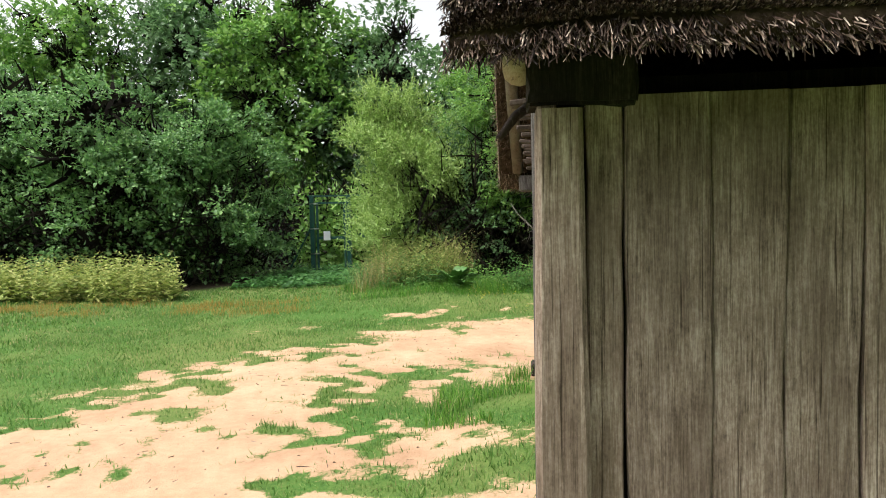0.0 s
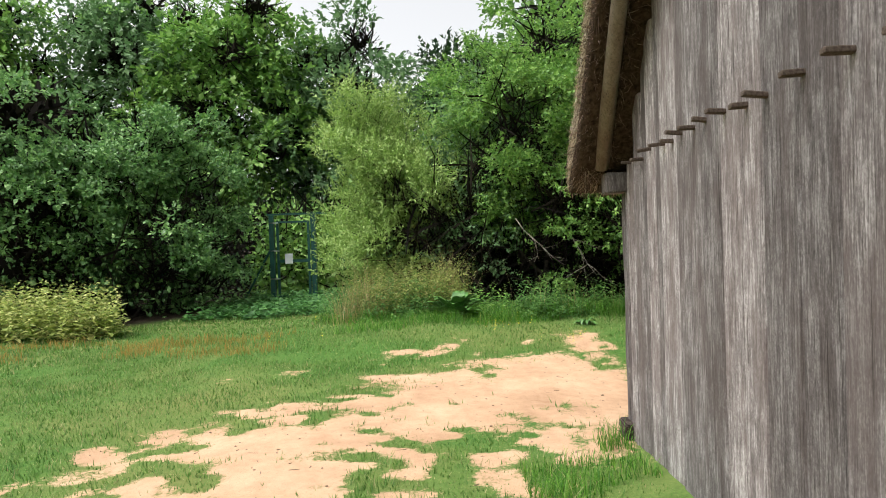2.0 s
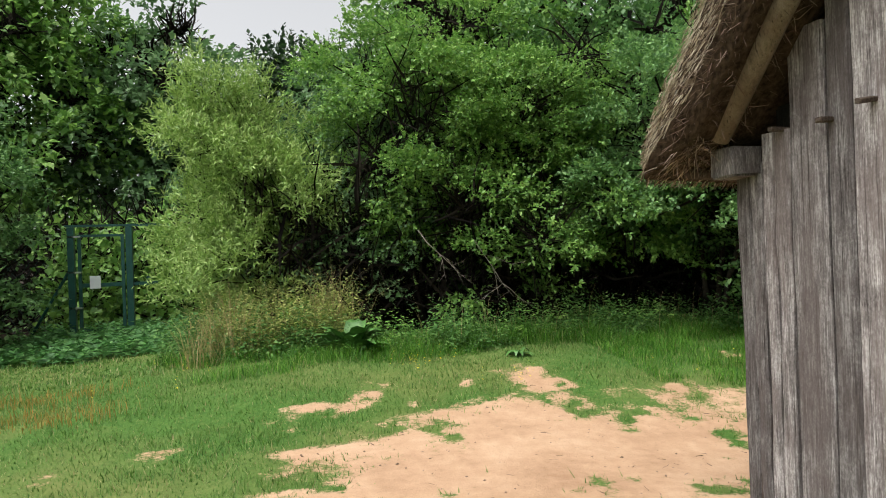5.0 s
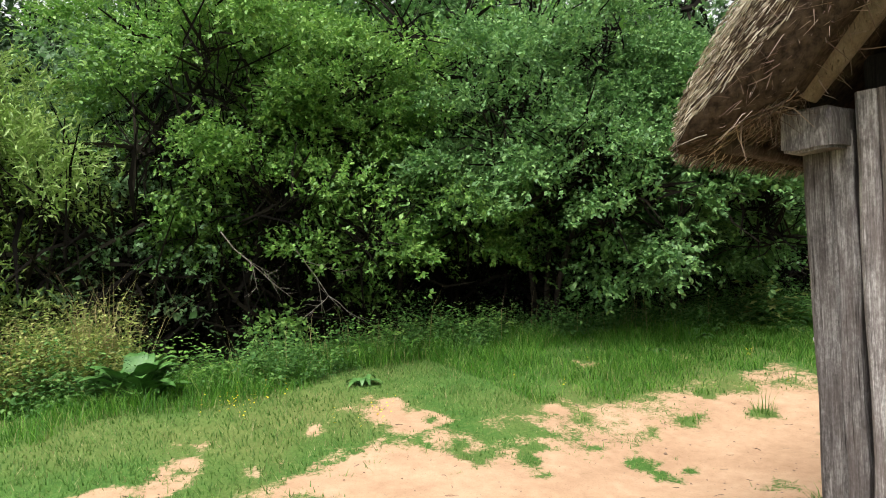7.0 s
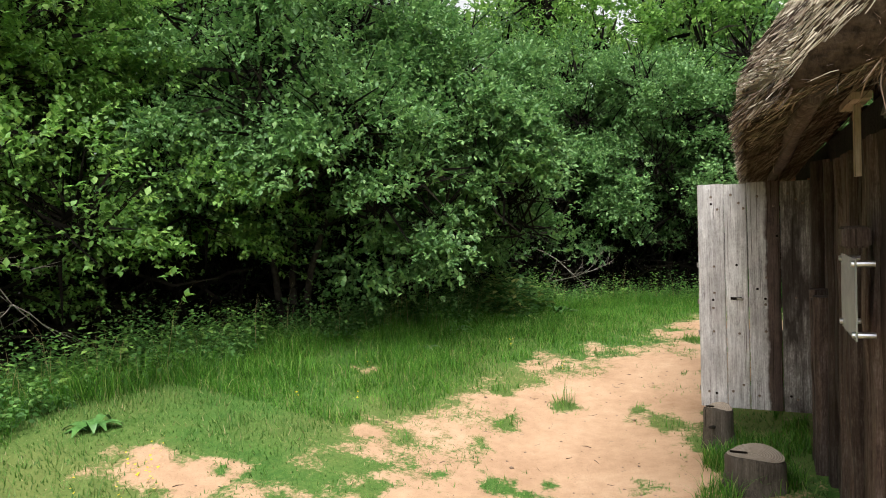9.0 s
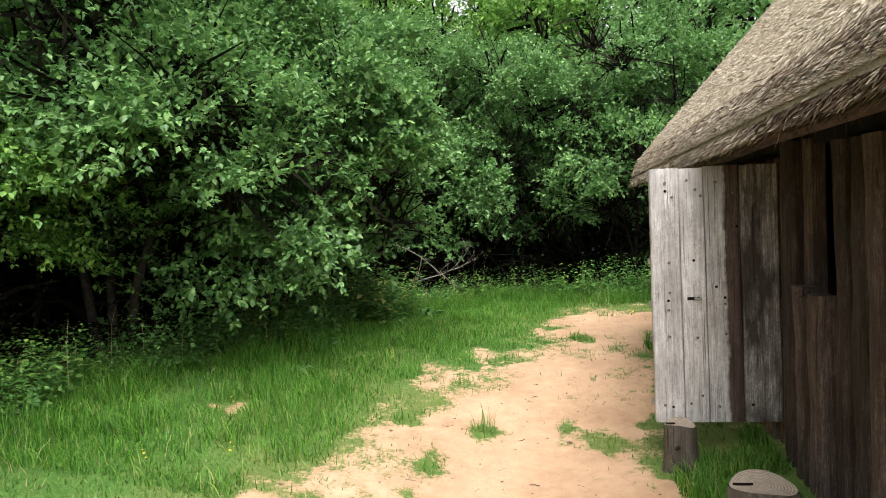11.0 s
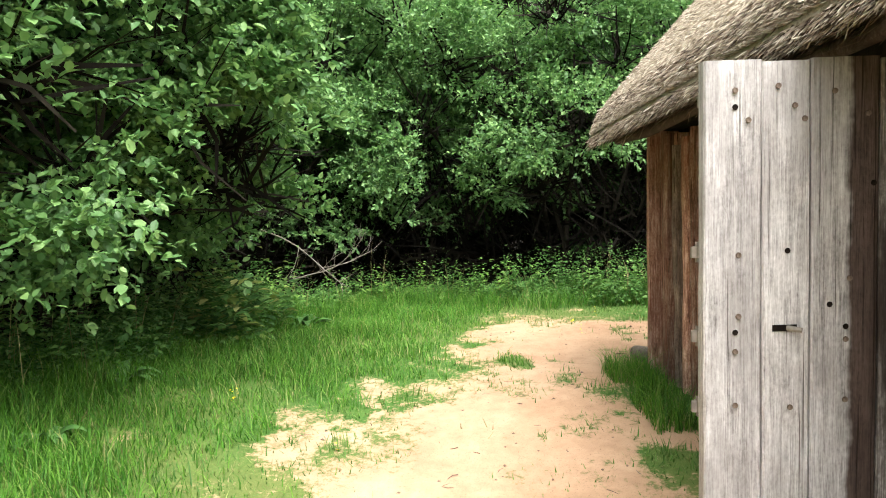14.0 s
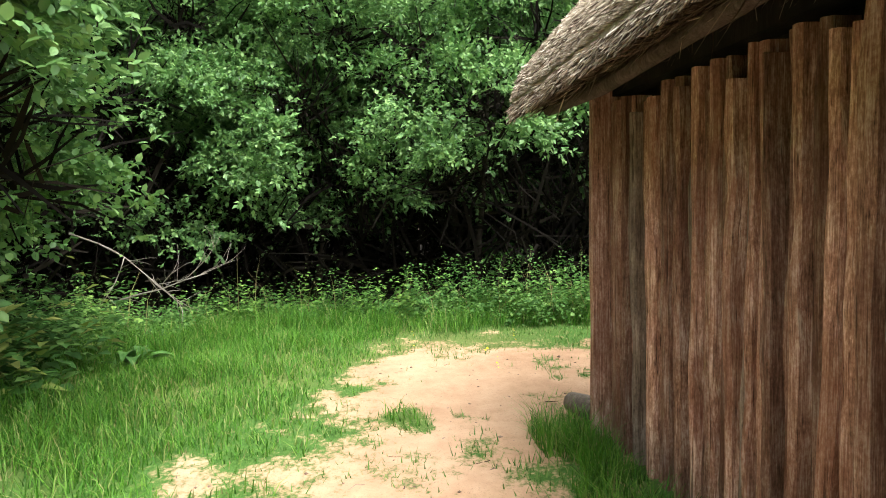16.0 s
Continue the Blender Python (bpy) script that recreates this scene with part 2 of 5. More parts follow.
def ground_material():
    m, n, l, b = material("sandy path and turf soil", 0.95, 0.15)
    co = n.new("ShaderNodeTexCoord").outputs["Object"]
    at = n.new("ShaderNodeAttribute")
    at.attribute_name = "sand"
    n1 = noise_at(n, l, co, 1.1, 5, 0.6)
    n2 = noise_at(n, l, co, 9, 6, 0.7)
    n3 = noise_at(n, l, co, 90, 4, 0.7)
    sand = ramp(n, [(0.3, (0.36, 0.215, 0.128)), (0.5, (0.51, 0.33, 0.207)), (0.7, (0.63, 0.435, 0.29))])
    l.new(math_node(n, l, "ADD", math_node(n, l, "MULTIPLY", n1, 0.6), math_node(n, l, "MULTIPLY", n2, 0.4)), sand.inputs[0])
    grit = ramp(n, [(0.30, (0.45, 0.45, 0.45)), (0.42, (1, 1, 1)), (0.62, (1, 1, 1)), (0.75, (1.25, 1.22, 1.15))])
    l.new(n3, grit.inputs[0])
    sandc = mix(n, l, "MULTIPLY", 0.7, sand.outputs[0], grit.outputs[0])
    turf = ramp(n, [(0.32, (0.03, 0.08, 0.015)), (0.5, (0.07, 0.16, 0.03)), (0.68, (0.155, 0.20, 0.06))])
    n5 = noise_at(n, l, co, 38, 5, 0.75)
    l.new(math_node(n, l, "ADD", math_node(n, l, "MULTIPLY", n2, 0.35), math_node(n, l, "MULTIPLY", n5, 0.65)), turf.inputs[0])
    n4 = noise_at(n, l, co, 32, 5, 0.7)
    edge = math_node(n, l, "ADD", at.outputs["Fac"], math_node(n, l, "MULTIPLY", math_node(n, l, "SUBTRACT", n2, 0.5), 1.3))
    edge = math_node(n, l, "ADD", edge, math_node(n, l, "MULTIPLY", math_node(n, l, "SUBTRACT", n4, 0.5), 1.3))
    k = ramp(n, [(0.33, (0, 0, 0)), (0.66, (1, 1, 1))])
    l.new(edge, k.inputs[0])
    far = noise_at(n, l, co, 0.45, 4, 0.6)
    fr = ramp(n, [(0.42, (0, 0, 0)), (0.68, (1, 1, 1))])
    l.new(far, fr.inputs[0])
    turfc = mix(n, l, "MIX", math_node(n, l, "MULTIPLY", fr.outputs[0], 0.5), turf.outputs[0], (0.27, 0.235, 0.09))
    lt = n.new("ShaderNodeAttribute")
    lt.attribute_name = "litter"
    # leaf litter, its brown taken near black to carry the hedge's shade
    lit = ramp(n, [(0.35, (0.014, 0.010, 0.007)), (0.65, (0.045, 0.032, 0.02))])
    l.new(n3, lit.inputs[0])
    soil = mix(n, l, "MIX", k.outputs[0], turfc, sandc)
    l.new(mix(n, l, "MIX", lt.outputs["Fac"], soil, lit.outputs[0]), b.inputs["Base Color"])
    bump(n, l, b, math_node(n, l, "ADD", n2, math_node(n, l, "MULTIPLY", n3, 0.35)), 0.6, 0.03)
    return m


GROUND = ground_material()


# ---- building helpers ----
def link(name, mesh, mat, parent=None, label=""):
    ob = new(name, mesh)
    if mat is not None and not mesh.materials:
        mesh.materials.append(mat)
    if parent is not None:
        ob.parent = parent
    if label:
        ob["label"] = label
    return ob


def part(name, bm, mat, parent, label="", smooth=False):
    """Links a bmesh as one mesh object under a thing or a part."""
    me = bpy.data.meshes.new(name)
    bmesh.ops.recalc_face_normals(bm, faces=bm.faces)
    bm.to_mesh(me)
    bm.free()
    if smooth:
        me.shade_smooth()
    return link(name, me, mat, parent, label)


def thing(name, m, label, category, group="", kind=""):
    ob = new(name)
    ob.matrix_basis = m
    ob.empty_display_size = 0.1
    return tagged(ob, label, category, group, kind)


def np_mesh(name, verts, faces):
    """A mesh from an (n, 3) and an (m, k) array."""
    me = bpy.data.meshes.new(name)
    k = faces.shape[1]
    me.vertices.add(len(verts))
    me.vertices.foreach_set("co", np.ascontiguousarray(verts, dtype=np.float32).ravel())
    me.loops.add(faces.size)
    me.loops.foreach_set("vertex_index", np.ascontiguousarray(faces, dtype=np.int32).ravel())
    me.polygons.add(len(faces))
    me.polygons.foreach_set("loop_start", np.arange(0, faces.size, k, dtype=np.int32))
    me.update(calc_edges=True)
    return me


def lattice(x, y, seed):
    """Smooth value noise in 0..1."""
    g = np.random.RandomState(seed).rand(64, 64)
    xi, yi = np.floor(x).astype(int), np.floor(y).astype(int)
    fx, fy = x - xi, y - yi
    fx, fy = fx * fx * (3 - 2 * fx), fy * fy * (3 - 2 * fy)
    a, b_, c, d = g[xi % 64, yi % 64], g[(xi + 1) % 64, yi % 64], g[xi % 64, (yi + 1) % 64], g[(xi + 1) % 64, (yi + 1) % 64]
    return (a * (1 - fx) + b_ * fx) * (1 - fy) + (c * (1 - fx) + d * fx) * fy


def box(bm, x0, x1, y0, y1, z0, z1):
    vs = [bm.verts.new((x, y, z)) for z in (z0, z1) for x, y in ((x0, y0), (x1, y0), (x1, y1), (x0, y1))]
    for f in ((0, 3, 2, 1), (4, 5, 6, 7), (0, 1, 5, 4), (1, 2, 6, 5), (2, 3, 7, 6), (3, 0, 4, 7)):
        bm.faces.new([vs[i] for i in f])


def tube(bm, pts, radii, sides=7):
    """A tapered limb through points."""
    rings = []
    for k, p in enumerate(pts):
        p = Vector(p)
        d = (Vector(pts[min(k + 1, len(pts) - 1)]) - Vector(pts[max(k - 1, 0)])).normalized()
        q = d.to_track_quat("Z", "Y")
        rings.append([bm.verts.new(p + q @ Vector((radii[k] * math.cos(a), radii[k] * math.sin(a), 0))) for a in (math.tau * i / sides for i in range(sides))])
    for a, b_ in zip(rings, rings[1:]):
        for i in range(sides):
            bm.faces.new((a[i], a[(i + 1) % sides], b_[(i + 1) % sides], b_[i]))
    bm.faces.new(rings[0][::-1])
    bm.faces.new(rings[-1])


# ---- the ground ----
SAND_LINE = [(-4.3, 5.2), (-3.9, 6.0), (-3.5, 6.7), (-3.0, 7.4), (-2.3, 8.35), (-1.8, 9.0), (-1.1, 9.5), (-0.3, 9.85), (0.5, 9.7), (1.4, 9.4), (2.3, 9.1), (3.2, 9.1), (4.3, 8.68), (5.0, 8.42), (6.1, 8.02), (7.0, 7.9), (7.6, 7.35), (7.9, 6.8), (7.8, 5.4), (6.2, 5.4), (6.25, 6.75), (5.2, 7.1), (4.2, 7.15), (3.2, 7.3), (2.3, 7.3), (1.2, 6.9), (0.15, 6.75), (-0.1, 6.3), (-0.75, 5.85), (-0.7, 4.6), (-0.5, 3.6), (-0.6, 1.0), (-3.0, 0.0), (-5.0, 2.0)]


HEDGE_LINE = [(-3.5, 15.5), (-3.2, 13.6), (-2.3, 12.5), (-1.0, 12.3), (0.0, 12.0), (1.7, 12.2), (3.5, 11.9), (4.5, 11.3), (6.0, 11.0), (8.3, 10.5), (9.5, 9.6), (9.8, 8.5), (9.5, 7.2), (9.2, 5.8), (9.0, -2.0), (60.0, -2.0), (60.0, 60.0), (-3.5, 60.0)]
BUSH_LINE = [(-6.5, 60.0), (-6.5, 15.4), (-7.6, 13.8), (-12.0, 13.4), (-30.0, 13.4), (-60.0, 60.0)]


def inside_by(line, x, y):
    """Distance inside (+) or outside (-) of a closed line."""
    p = np.array(line)
    q = np.roll(p, -1, 0)
    inside = np.zeros(x.shape, bool)
    dist = np.full(x.shape, 1e9)
    for (ax, ay), (bx, by) in zip(p, q):
        cross = (ay > y) != (by > y)
        xx = ax + (y - ay) * (bx - ax) / (by - ay if by != ay else 1e-9)
        inside ^= cross & (x < xx)
        t = np.clip(((x - ax) * (bx - ax) + (y - ay) * (by - ay)) / ((bx - ax) ** 2 + (by - ay) ** 2), 0, 1)
        dist = np.minimum(dist, np.hypot(x - ax - t * (bx - ax), y - ay - t * (by - ay)))
    return np.where(inside, dist, -dist)


def sand_at(x, y):
    """How sandy the ground is, 0 to 1, at arrays of places."""
    s = inside_by(SAND_LINE, x, y)
    wob = (lattice(x * 1.3 + 5, y * 1.3, 3) - 0.5) * 0.8 + (lattice(x * 3.4, y * 3.4 + 9, 4) - 0.5) * 0.9 + (lattice(x * 8, y * 8, 5) - 0.5) * 0.6
    patchy = np.clip((9.4 - y) / 3.0, 0, 1) * np.clip((0.4 - x) / 1.5, 0, 1)
    tufts = lattice(x * 1.9 + 3, y * 2.3, 8) * 0.42 + lattice(x * 5.2, y * 6.0 + 1, 9) * 0.58
    s = s + wob * 0.75 - patchy * np.clip(tufts - 0.41, 0, 1) * 5.5
    lone = np.clip(lattice(x * 2.6 + 20, y * 3.4, 12) * 0.65 + lattice(x * 8 + 2, y * 9, 13) * 0.35 - 0.57, 0, 1) * 3.4
    bare = np.clip(lattice(x * 1.6 + 31, y * 2.4, 14) * 0.7 + lattice(x * 6, y * 7, 15) * 0.3 - 0.53, 0, 1) * 4.2 * (s > -1.8) * (s < 0.2) * np.clip((4.4 - x) * 1.5, 0.6, 1)
    return np.clip(0.5 + (s - lone + bare) * 0.85, 0, 1)


def shaded_litter_at(x, y):
    """How far the ground is leaf litter, darkened to hold the trees' shade."""
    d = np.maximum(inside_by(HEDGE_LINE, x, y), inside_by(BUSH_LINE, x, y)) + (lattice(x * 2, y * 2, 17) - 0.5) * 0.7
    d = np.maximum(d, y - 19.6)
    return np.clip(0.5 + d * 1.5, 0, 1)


def height(x, y):
    """The lie of the land."""
    h = 0.06 - 0.19 * np.exp(-((x - 2.4) ** 2 / 5 + (y - 8.0) ** 2 / 1.6)) + 0.26 / (1 + np.exp(np.clip(-(y - 10.4) * 2.2, -60, 60))) * np.exp(-np.clip(-1.0 - x, 0, 50) ** 2 / 6) * np.exp(-np.clip(x - 6.5, 0, 50) ** 2 / 4)
    h = h + 0.18 * np.exp(-((x - 0.4) ** 2 / 0.8 + (y - 4.0) ** 2 / 3))
    return h + 0.03 * (lattice(x * 0.8, y * 0.8, 21) - 0.5) + 0.018 * (lattice(x * 3, y * 3, 22) - 0.5)


def spread(lo, hi, step, reach):
    """Even steps in the middle, growing towards the horizon."""
    mid = list(np.arange(lo, hi + step / 2, step))
    out, s = [], step
    while (out[-1] if out else 0) < reach:
        s *= 1.35
        out.append((out[-1] if out else 0) + s)
    return np.array([lo - v for v in out[::-1]] + mid + [hi + v for v in out])


gx, gy = spread(-6.5, 9.5, 0.065, 1500), spread(2.2, 13.0, 0.065, 1500)
GX, GY = np.meshgrid(gx, gy)
gv = np.stack([GX.ravel(), GY.ravel(), height(GX.ravel(), GY.ravel())], 1)
ii = np.arange(len(gx) * len(gy)).reshape(len(gy), len(gx))
gf = np.stack([ii[:-1, :-1].ravel(), ii[:-1, 1:].ravel(), ii[1:, 1:].ravel(), ii[1:, :-1].ravel()], 1)
gm = np_mesh("ground", gv, gf)
gm.shade_smooth()
gm.attributes.new("sand", "FLOAT", "POINT").data.foreach_set("value", sand_at(gv[:, 0], gv[:, 1]).astype(np.float32))
gm.attributes.new("litter", "FLOAT", "POINT").data.foreach_set("value", shaded_litter_at(gv[:, 0], gv[:, 1]).astype(np.float32))
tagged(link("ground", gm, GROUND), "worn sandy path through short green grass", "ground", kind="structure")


def ground_z(x, y):
    return float(height(np.array([x]), np.array([y]))[0])


def blades(name, xy, hmin, hmax, width, mat, seed, label, lean=0.5, short=False):
    """Grass blades, each two triangles, as one sheet of growth."""
    r = np.random.RandomState(seed)
    n = len(xy)
    hh = r.uniform(hmin, hmax, n) * (0.45 + 1.1 * lattice(xy[:, 0] * 2.3 + 7, xy[:, 1] * 2.3, 47)) * (0.7 + 0.6 * lattice(xy[:, 0] * 7, xy[:, 1] * 7, 48))
    a = r.uniform(0, math.tau, n)
    w = width * r.uniform(0.6, 1.3, n)
    base = np.stack([xy[:, 0], xy[:, 1], height(xy[:, 0], xy[:, 1]) - 0.004], 1)
    side = np.stack([np.cos(a) * w, np.sin(a) * w, np.zeros(n)], 1)
    fall = np.stack([-np.sin(a), np.cos(a), np.zeros(n)], 1) * (hh * r.uniform(0.1, lean, n))[:, None]
    up = np.stack([np.zeros(n), np.zeros(n), hh], 1)
    if short:
        v = np.stack([base - side, base + side, base + up + fall], 1)
        f = np.arange(n)[:, None] * 3 + np.array([0, 1, 2])
        return tagged(link(name, np_mesh(name, v.reshape(-1, 3), f), mat), label, "grass", kind="stuff")
    v = np.stack([base - side, base + side, base + up * 0.6 + fall * 0.4 + side * 0.6, base + up * 0.92 + fall * 1.2, base + up * 0.6 + fall * 0.4 - side * 0.6], 1)
    k = np.arange(n)[:, None] * 5
    f = np.concatenate([k + np.array([0, 1, 2]), k + np.array([0, 2, 4]), k + np.array([4, 2, 3])], 0)
    return tagged(link(name, np_mesh(name, v.reshape(-1, 3), f), mat), label, "grass", kind="stuff")


# ---- the thatched house ----
X0, X1, Y0, Y1 = 0.06, 5.8, 2.0, 6.62


def face_x(y):
    return 0.06 + 0.028 * (y - 2.0)


def plank(width, height_, depth, seed, wander=0.008, segs=6, round_=0.0):
    """One upright board, base at the origin, wandering edges; its face looks to -y."""
    r = random.Random(seed)
    bm = bmesh.new()
    rings = []
    wl_, wr_ = 0.0, 0.0
    for k in range(segs + 1):
        z = height_ * k / segs
        wl_ = wl_ * 0.6 + r.uniform(-wander, wander)
        wr_ = wr_ * 0.6 + r.uniform(-wander, wander)
        d = r.uniform(-wander, wander) * 0.5
        c = min(0.006 + round_, width * 0.3)
        rings.append([bm.verts.new(p) for p in ((wl_, depth, z), (wl_, c + d, z), (wl_ + c, d, z), (width + wr_ - c, d, z), (width + wr_, c + d, z), (width + wr_, depth, z))])
    for a, b_ in zip(rings, rings[1:]):
        for i in range(6):
            bm.faces.new((a[i], a[(i + 1) % 6], b_[(i + 1) % 6], b_[i]))
    bm.faces.new(rings[0][::-1])
    bm.faces.new(rings[-1])
    return bm


house = thing("thatched_house", pose(0, 0, 0), "timber house of upright oak boards under a thick thatched roof", "house")


def eave_z(y):
    return 2.035 if y < 4.3 else 1.92


def depth_in(y):
    """Distance in from the nearer eaves."""
    return max(min(y - 1.55, 7.07 - y), 0.0)


def roof_z(y):
    """Height of the underside of the roof."""
    d = depth_in(y)
    return eave_z(y) + 0.3 * min(d, 0.45) + 1.1 * max(d - 0.45, 0.0)


def roof_outer(y):
    """Height of the outside of the thatch."""
    d = depth_in(y)
    return eave_z(y) + 0.03 + 1.08 * d + 0.14 * (1 - math.exp(-d * 22))


def sag(x):
    return -0.02 * max(x, 0)


def wall_thing(name, label):
    return tagged(thing(name, pose(0, 0, 0), label, "wall"), kind="structure")


wall_south = wall_thing("wall_south", "shaded wall of broad brown-grey oak boards under the eaves")
wall_west = wall_thing("wall_west", "gable wall of flush silver-grey weathered oak boards")
wall_north = wall_thing("wall_north", "eaves wall of split red-brown oak timbers")
wall_east = wall_thing("wall_east", "far gable wall of weathered oak boards")


def put_plank(parent, mat, width, h, depth, m, seed, wander=0.008, round_=0.0, name="board", segs=6):
    ob = part(name, plank(width, h, depth, seed, wander, segs, round_), mat, parent)
    ob.matrix_basis = m
    return ob


# south wall, whose face looks to -y: a corner post, then broad boards
put_plank(wall_south, BROWN_WOOD, 0.15, 1.98, 0.16, pose(0.055, 1.96, -0.05), 1, 0.006, 0.01, "corner_post")
x, k = 0.207, 0
SOUTH = [0.125, 0.245, 0.21, 0.215, 0.2]
while x < X1 - 0.05:
    w = SOUTH[k] if k < len(SOUTH) else random.uniform(0.18, 0.26)
    put_plank(wall_south, BROWN_WOOD, w - 0.008, 2.02, 0.06, pose(x, 2.02 + random.uniform(-0.016, 0.02), -0.05, 0, 0, random.uniform(-3, 3)), 10 + k, 0.007, segs=9)
    x += w
    k += 1

# west gable, whose face looks to -x, from the corner post northwards
WEST = [2.0, 2.16, 2.36, 2.6, 2.81, 3.0, 3.17, 3.37, 3.66, 3.91, 4.19, 4.4, 4.63, 4.87, 5.27, 5.61, 5.74, 5.92, 6.06, 6.27]
for k, (a, b_) in enumerate(zip(WEST, WEST[1:])):
    top = min(roof_z(a), roof_z(b_)) + 0.06 if a > 2.1 and b_ < 6.5 else 2.0
    mat = BROWN_WOOD if k == 0 else GREY_WOOD
    ox = random.uniform(-0.011, 0.011) + (0.03 if k == 1 else 0)
    put_plank(wall_west, mat, b_ - a - 0.009, top + 0.05, 0.06, pose(face_x(a) + ox, b_, -0.05, 0, 0, -90), 100 + k, 0.005, 0.006, segs=8)
# the last boards by the corner are darker, split and uneven
for k, (a, b_, top) in enumerate(((6.275, 6.37, 2.06), (6.38, 6.44, 2.06), (6.46, 6.53, 1.93), (6.535, 6.625, 1.92))):
    put_plank(wall_west, GREY_WOOD, b_ - a, top + 0.05, 0.07, pose(0.17 + random.uniform(-0.01, 0.01), b_, -0.05, 0, 0, -90), 140 + k, 0.011, 0.008, segs=8)

# north wall, whose face looks to +y: split timbers from the corner to the doorway
x, k = 0.19, 0
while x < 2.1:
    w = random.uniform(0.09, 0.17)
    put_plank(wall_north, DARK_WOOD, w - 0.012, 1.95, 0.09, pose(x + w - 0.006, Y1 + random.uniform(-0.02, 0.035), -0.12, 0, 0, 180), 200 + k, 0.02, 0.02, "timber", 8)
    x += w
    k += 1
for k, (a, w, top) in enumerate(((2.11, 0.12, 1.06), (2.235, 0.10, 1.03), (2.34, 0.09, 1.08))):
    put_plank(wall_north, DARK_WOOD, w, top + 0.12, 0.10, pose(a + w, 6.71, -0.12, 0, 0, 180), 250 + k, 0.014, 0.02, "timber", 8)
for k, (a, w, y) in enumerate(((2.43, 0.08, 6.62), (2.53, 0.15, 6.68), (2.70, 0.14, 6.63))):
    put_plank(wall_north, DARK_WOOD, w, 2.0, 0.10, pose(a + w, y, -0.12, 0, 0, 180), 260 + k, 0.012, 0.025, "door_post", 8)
x, k = 2.90, 0
while x < X1 - 0.14:
    w = random.uniform(0.05, 0.088)
    short = random.choice((0, 0, 0, 0.05, 0.09))
    put_plank(wall_north, random.choice((RED_WOOD, RED_WOOD, RED_WOOD, BROWN_WOOD)), w - 0.02, 1.93 - short, 0.1, pose(x + w - 0.008, Y1 + (0.016 if k % 2 else -0.014) + random.uniform(-0.008, 0.008), -0.12, 0, random.uniform(-0.6, 0.6), 180 + random.uniform(-6, 6)), 300 + k, 0.013, 0.02, "timber", 10)
    x += w
    k += 1
# east gable
y, k = Y0 + 0.1, 0
while y < Y1 - 0.1:
    w = random.uniform(0.18, 0.26)
    put_plank(wall_east, RED_WOOD, w - 0.008, min(roof_z(y), roof_z(min(y + w, 6.6))) + 0.02, 0.07, pose(X1 - 0.02, y, -0.05, 0, 0, 90), 400 + k, 0.008, 0.01)
    y += w
    k += 1
# added lining, coloured black to stand for the dark inside behind the joints
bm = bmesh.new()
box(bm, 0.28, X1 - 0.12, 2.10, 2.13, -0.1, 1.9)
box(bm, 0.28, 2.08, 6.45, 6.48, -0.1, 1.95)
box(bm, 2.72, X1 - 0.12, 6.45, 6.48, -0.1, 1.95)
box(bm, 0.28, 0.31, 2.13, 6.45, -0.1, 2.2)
part("inner_lining", bm, SHADE_TIMBER, house)

# wall plates, whose ends stand out past the gable
for ya, yb, zz in ((6.47, 6.645, 1.862), (2.0, 2.1, 1.945)):
    bm = bmesh.new()
    box(bm, 0.035, 0.36, ya, yb, zz, zz + 0.152)
    bmesh.ops.subdivide_edges(bm, edges=list(bm.edges), cuts=2, use_grid_fill=True)
    for v in bm.verts:
        v.co += Vector((random.uniform(-1, 1), random.uniform(-1, 1), random.uniform(-1, 1))) * 0.004
    bmesh.ops.bevel(bm, geom=[e for e in bm.edges if e.calc_face_angle(0) > 0.8], offset=0.01, segments=2, affect="EDGES")
    # the south end is black, with the eaves' shade in its colour
    part("beam_end", bm, GREY_WOOD if ya > 3 else SHADE_TIMBER, house, "squared oak wall plate with a cracked weathered end")
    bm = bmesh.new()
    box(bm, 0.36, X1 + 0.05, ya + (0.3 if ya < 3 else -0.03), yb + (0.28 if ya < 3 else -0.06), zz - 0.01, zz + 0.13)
    part("wall_plate", bm, SHADE_TIMBER, house)
for yy, zz in ((6.86, 1.915),):
    bm = bmesh.new()
    tube(bm, [(0.05 + 0.73 * k, yy + 0.015 * math.sin(k * 1.7), zz + sag(0.73 * k) + 0.012 * math.cos(k * 2.3)) for k in range(9)], [0.035 + 0.008 * math.sin(k * 3.1) for k in range(9)], 8)
    part("eaves_pole", bm, DARK_WOOD, house, "rough round pole under the thatch", True)

# barge poles along the gable
for s in (1, -1):
    bm = bmesh.new()
    ys = [6.55 - 2.26 * t for t in (0, 0.33, 0.66, 1.0)] if s > 0 else [2.05 + 2.26 * t for t in (0, 0.33, 0.66, 1.0)]
    tube(bm, [(0.02 - 0.05 * k, yy, 2.06 + 2.2 * k / 3 + 0.015 * math.sin(k * 2)) for k, yy in enumerate(ys)], [0.055, 0.053, 0.05, 0.046], 12)
    part("barge_pole", bm, POLE_WOOD, house, "peeled round barge pole", True)

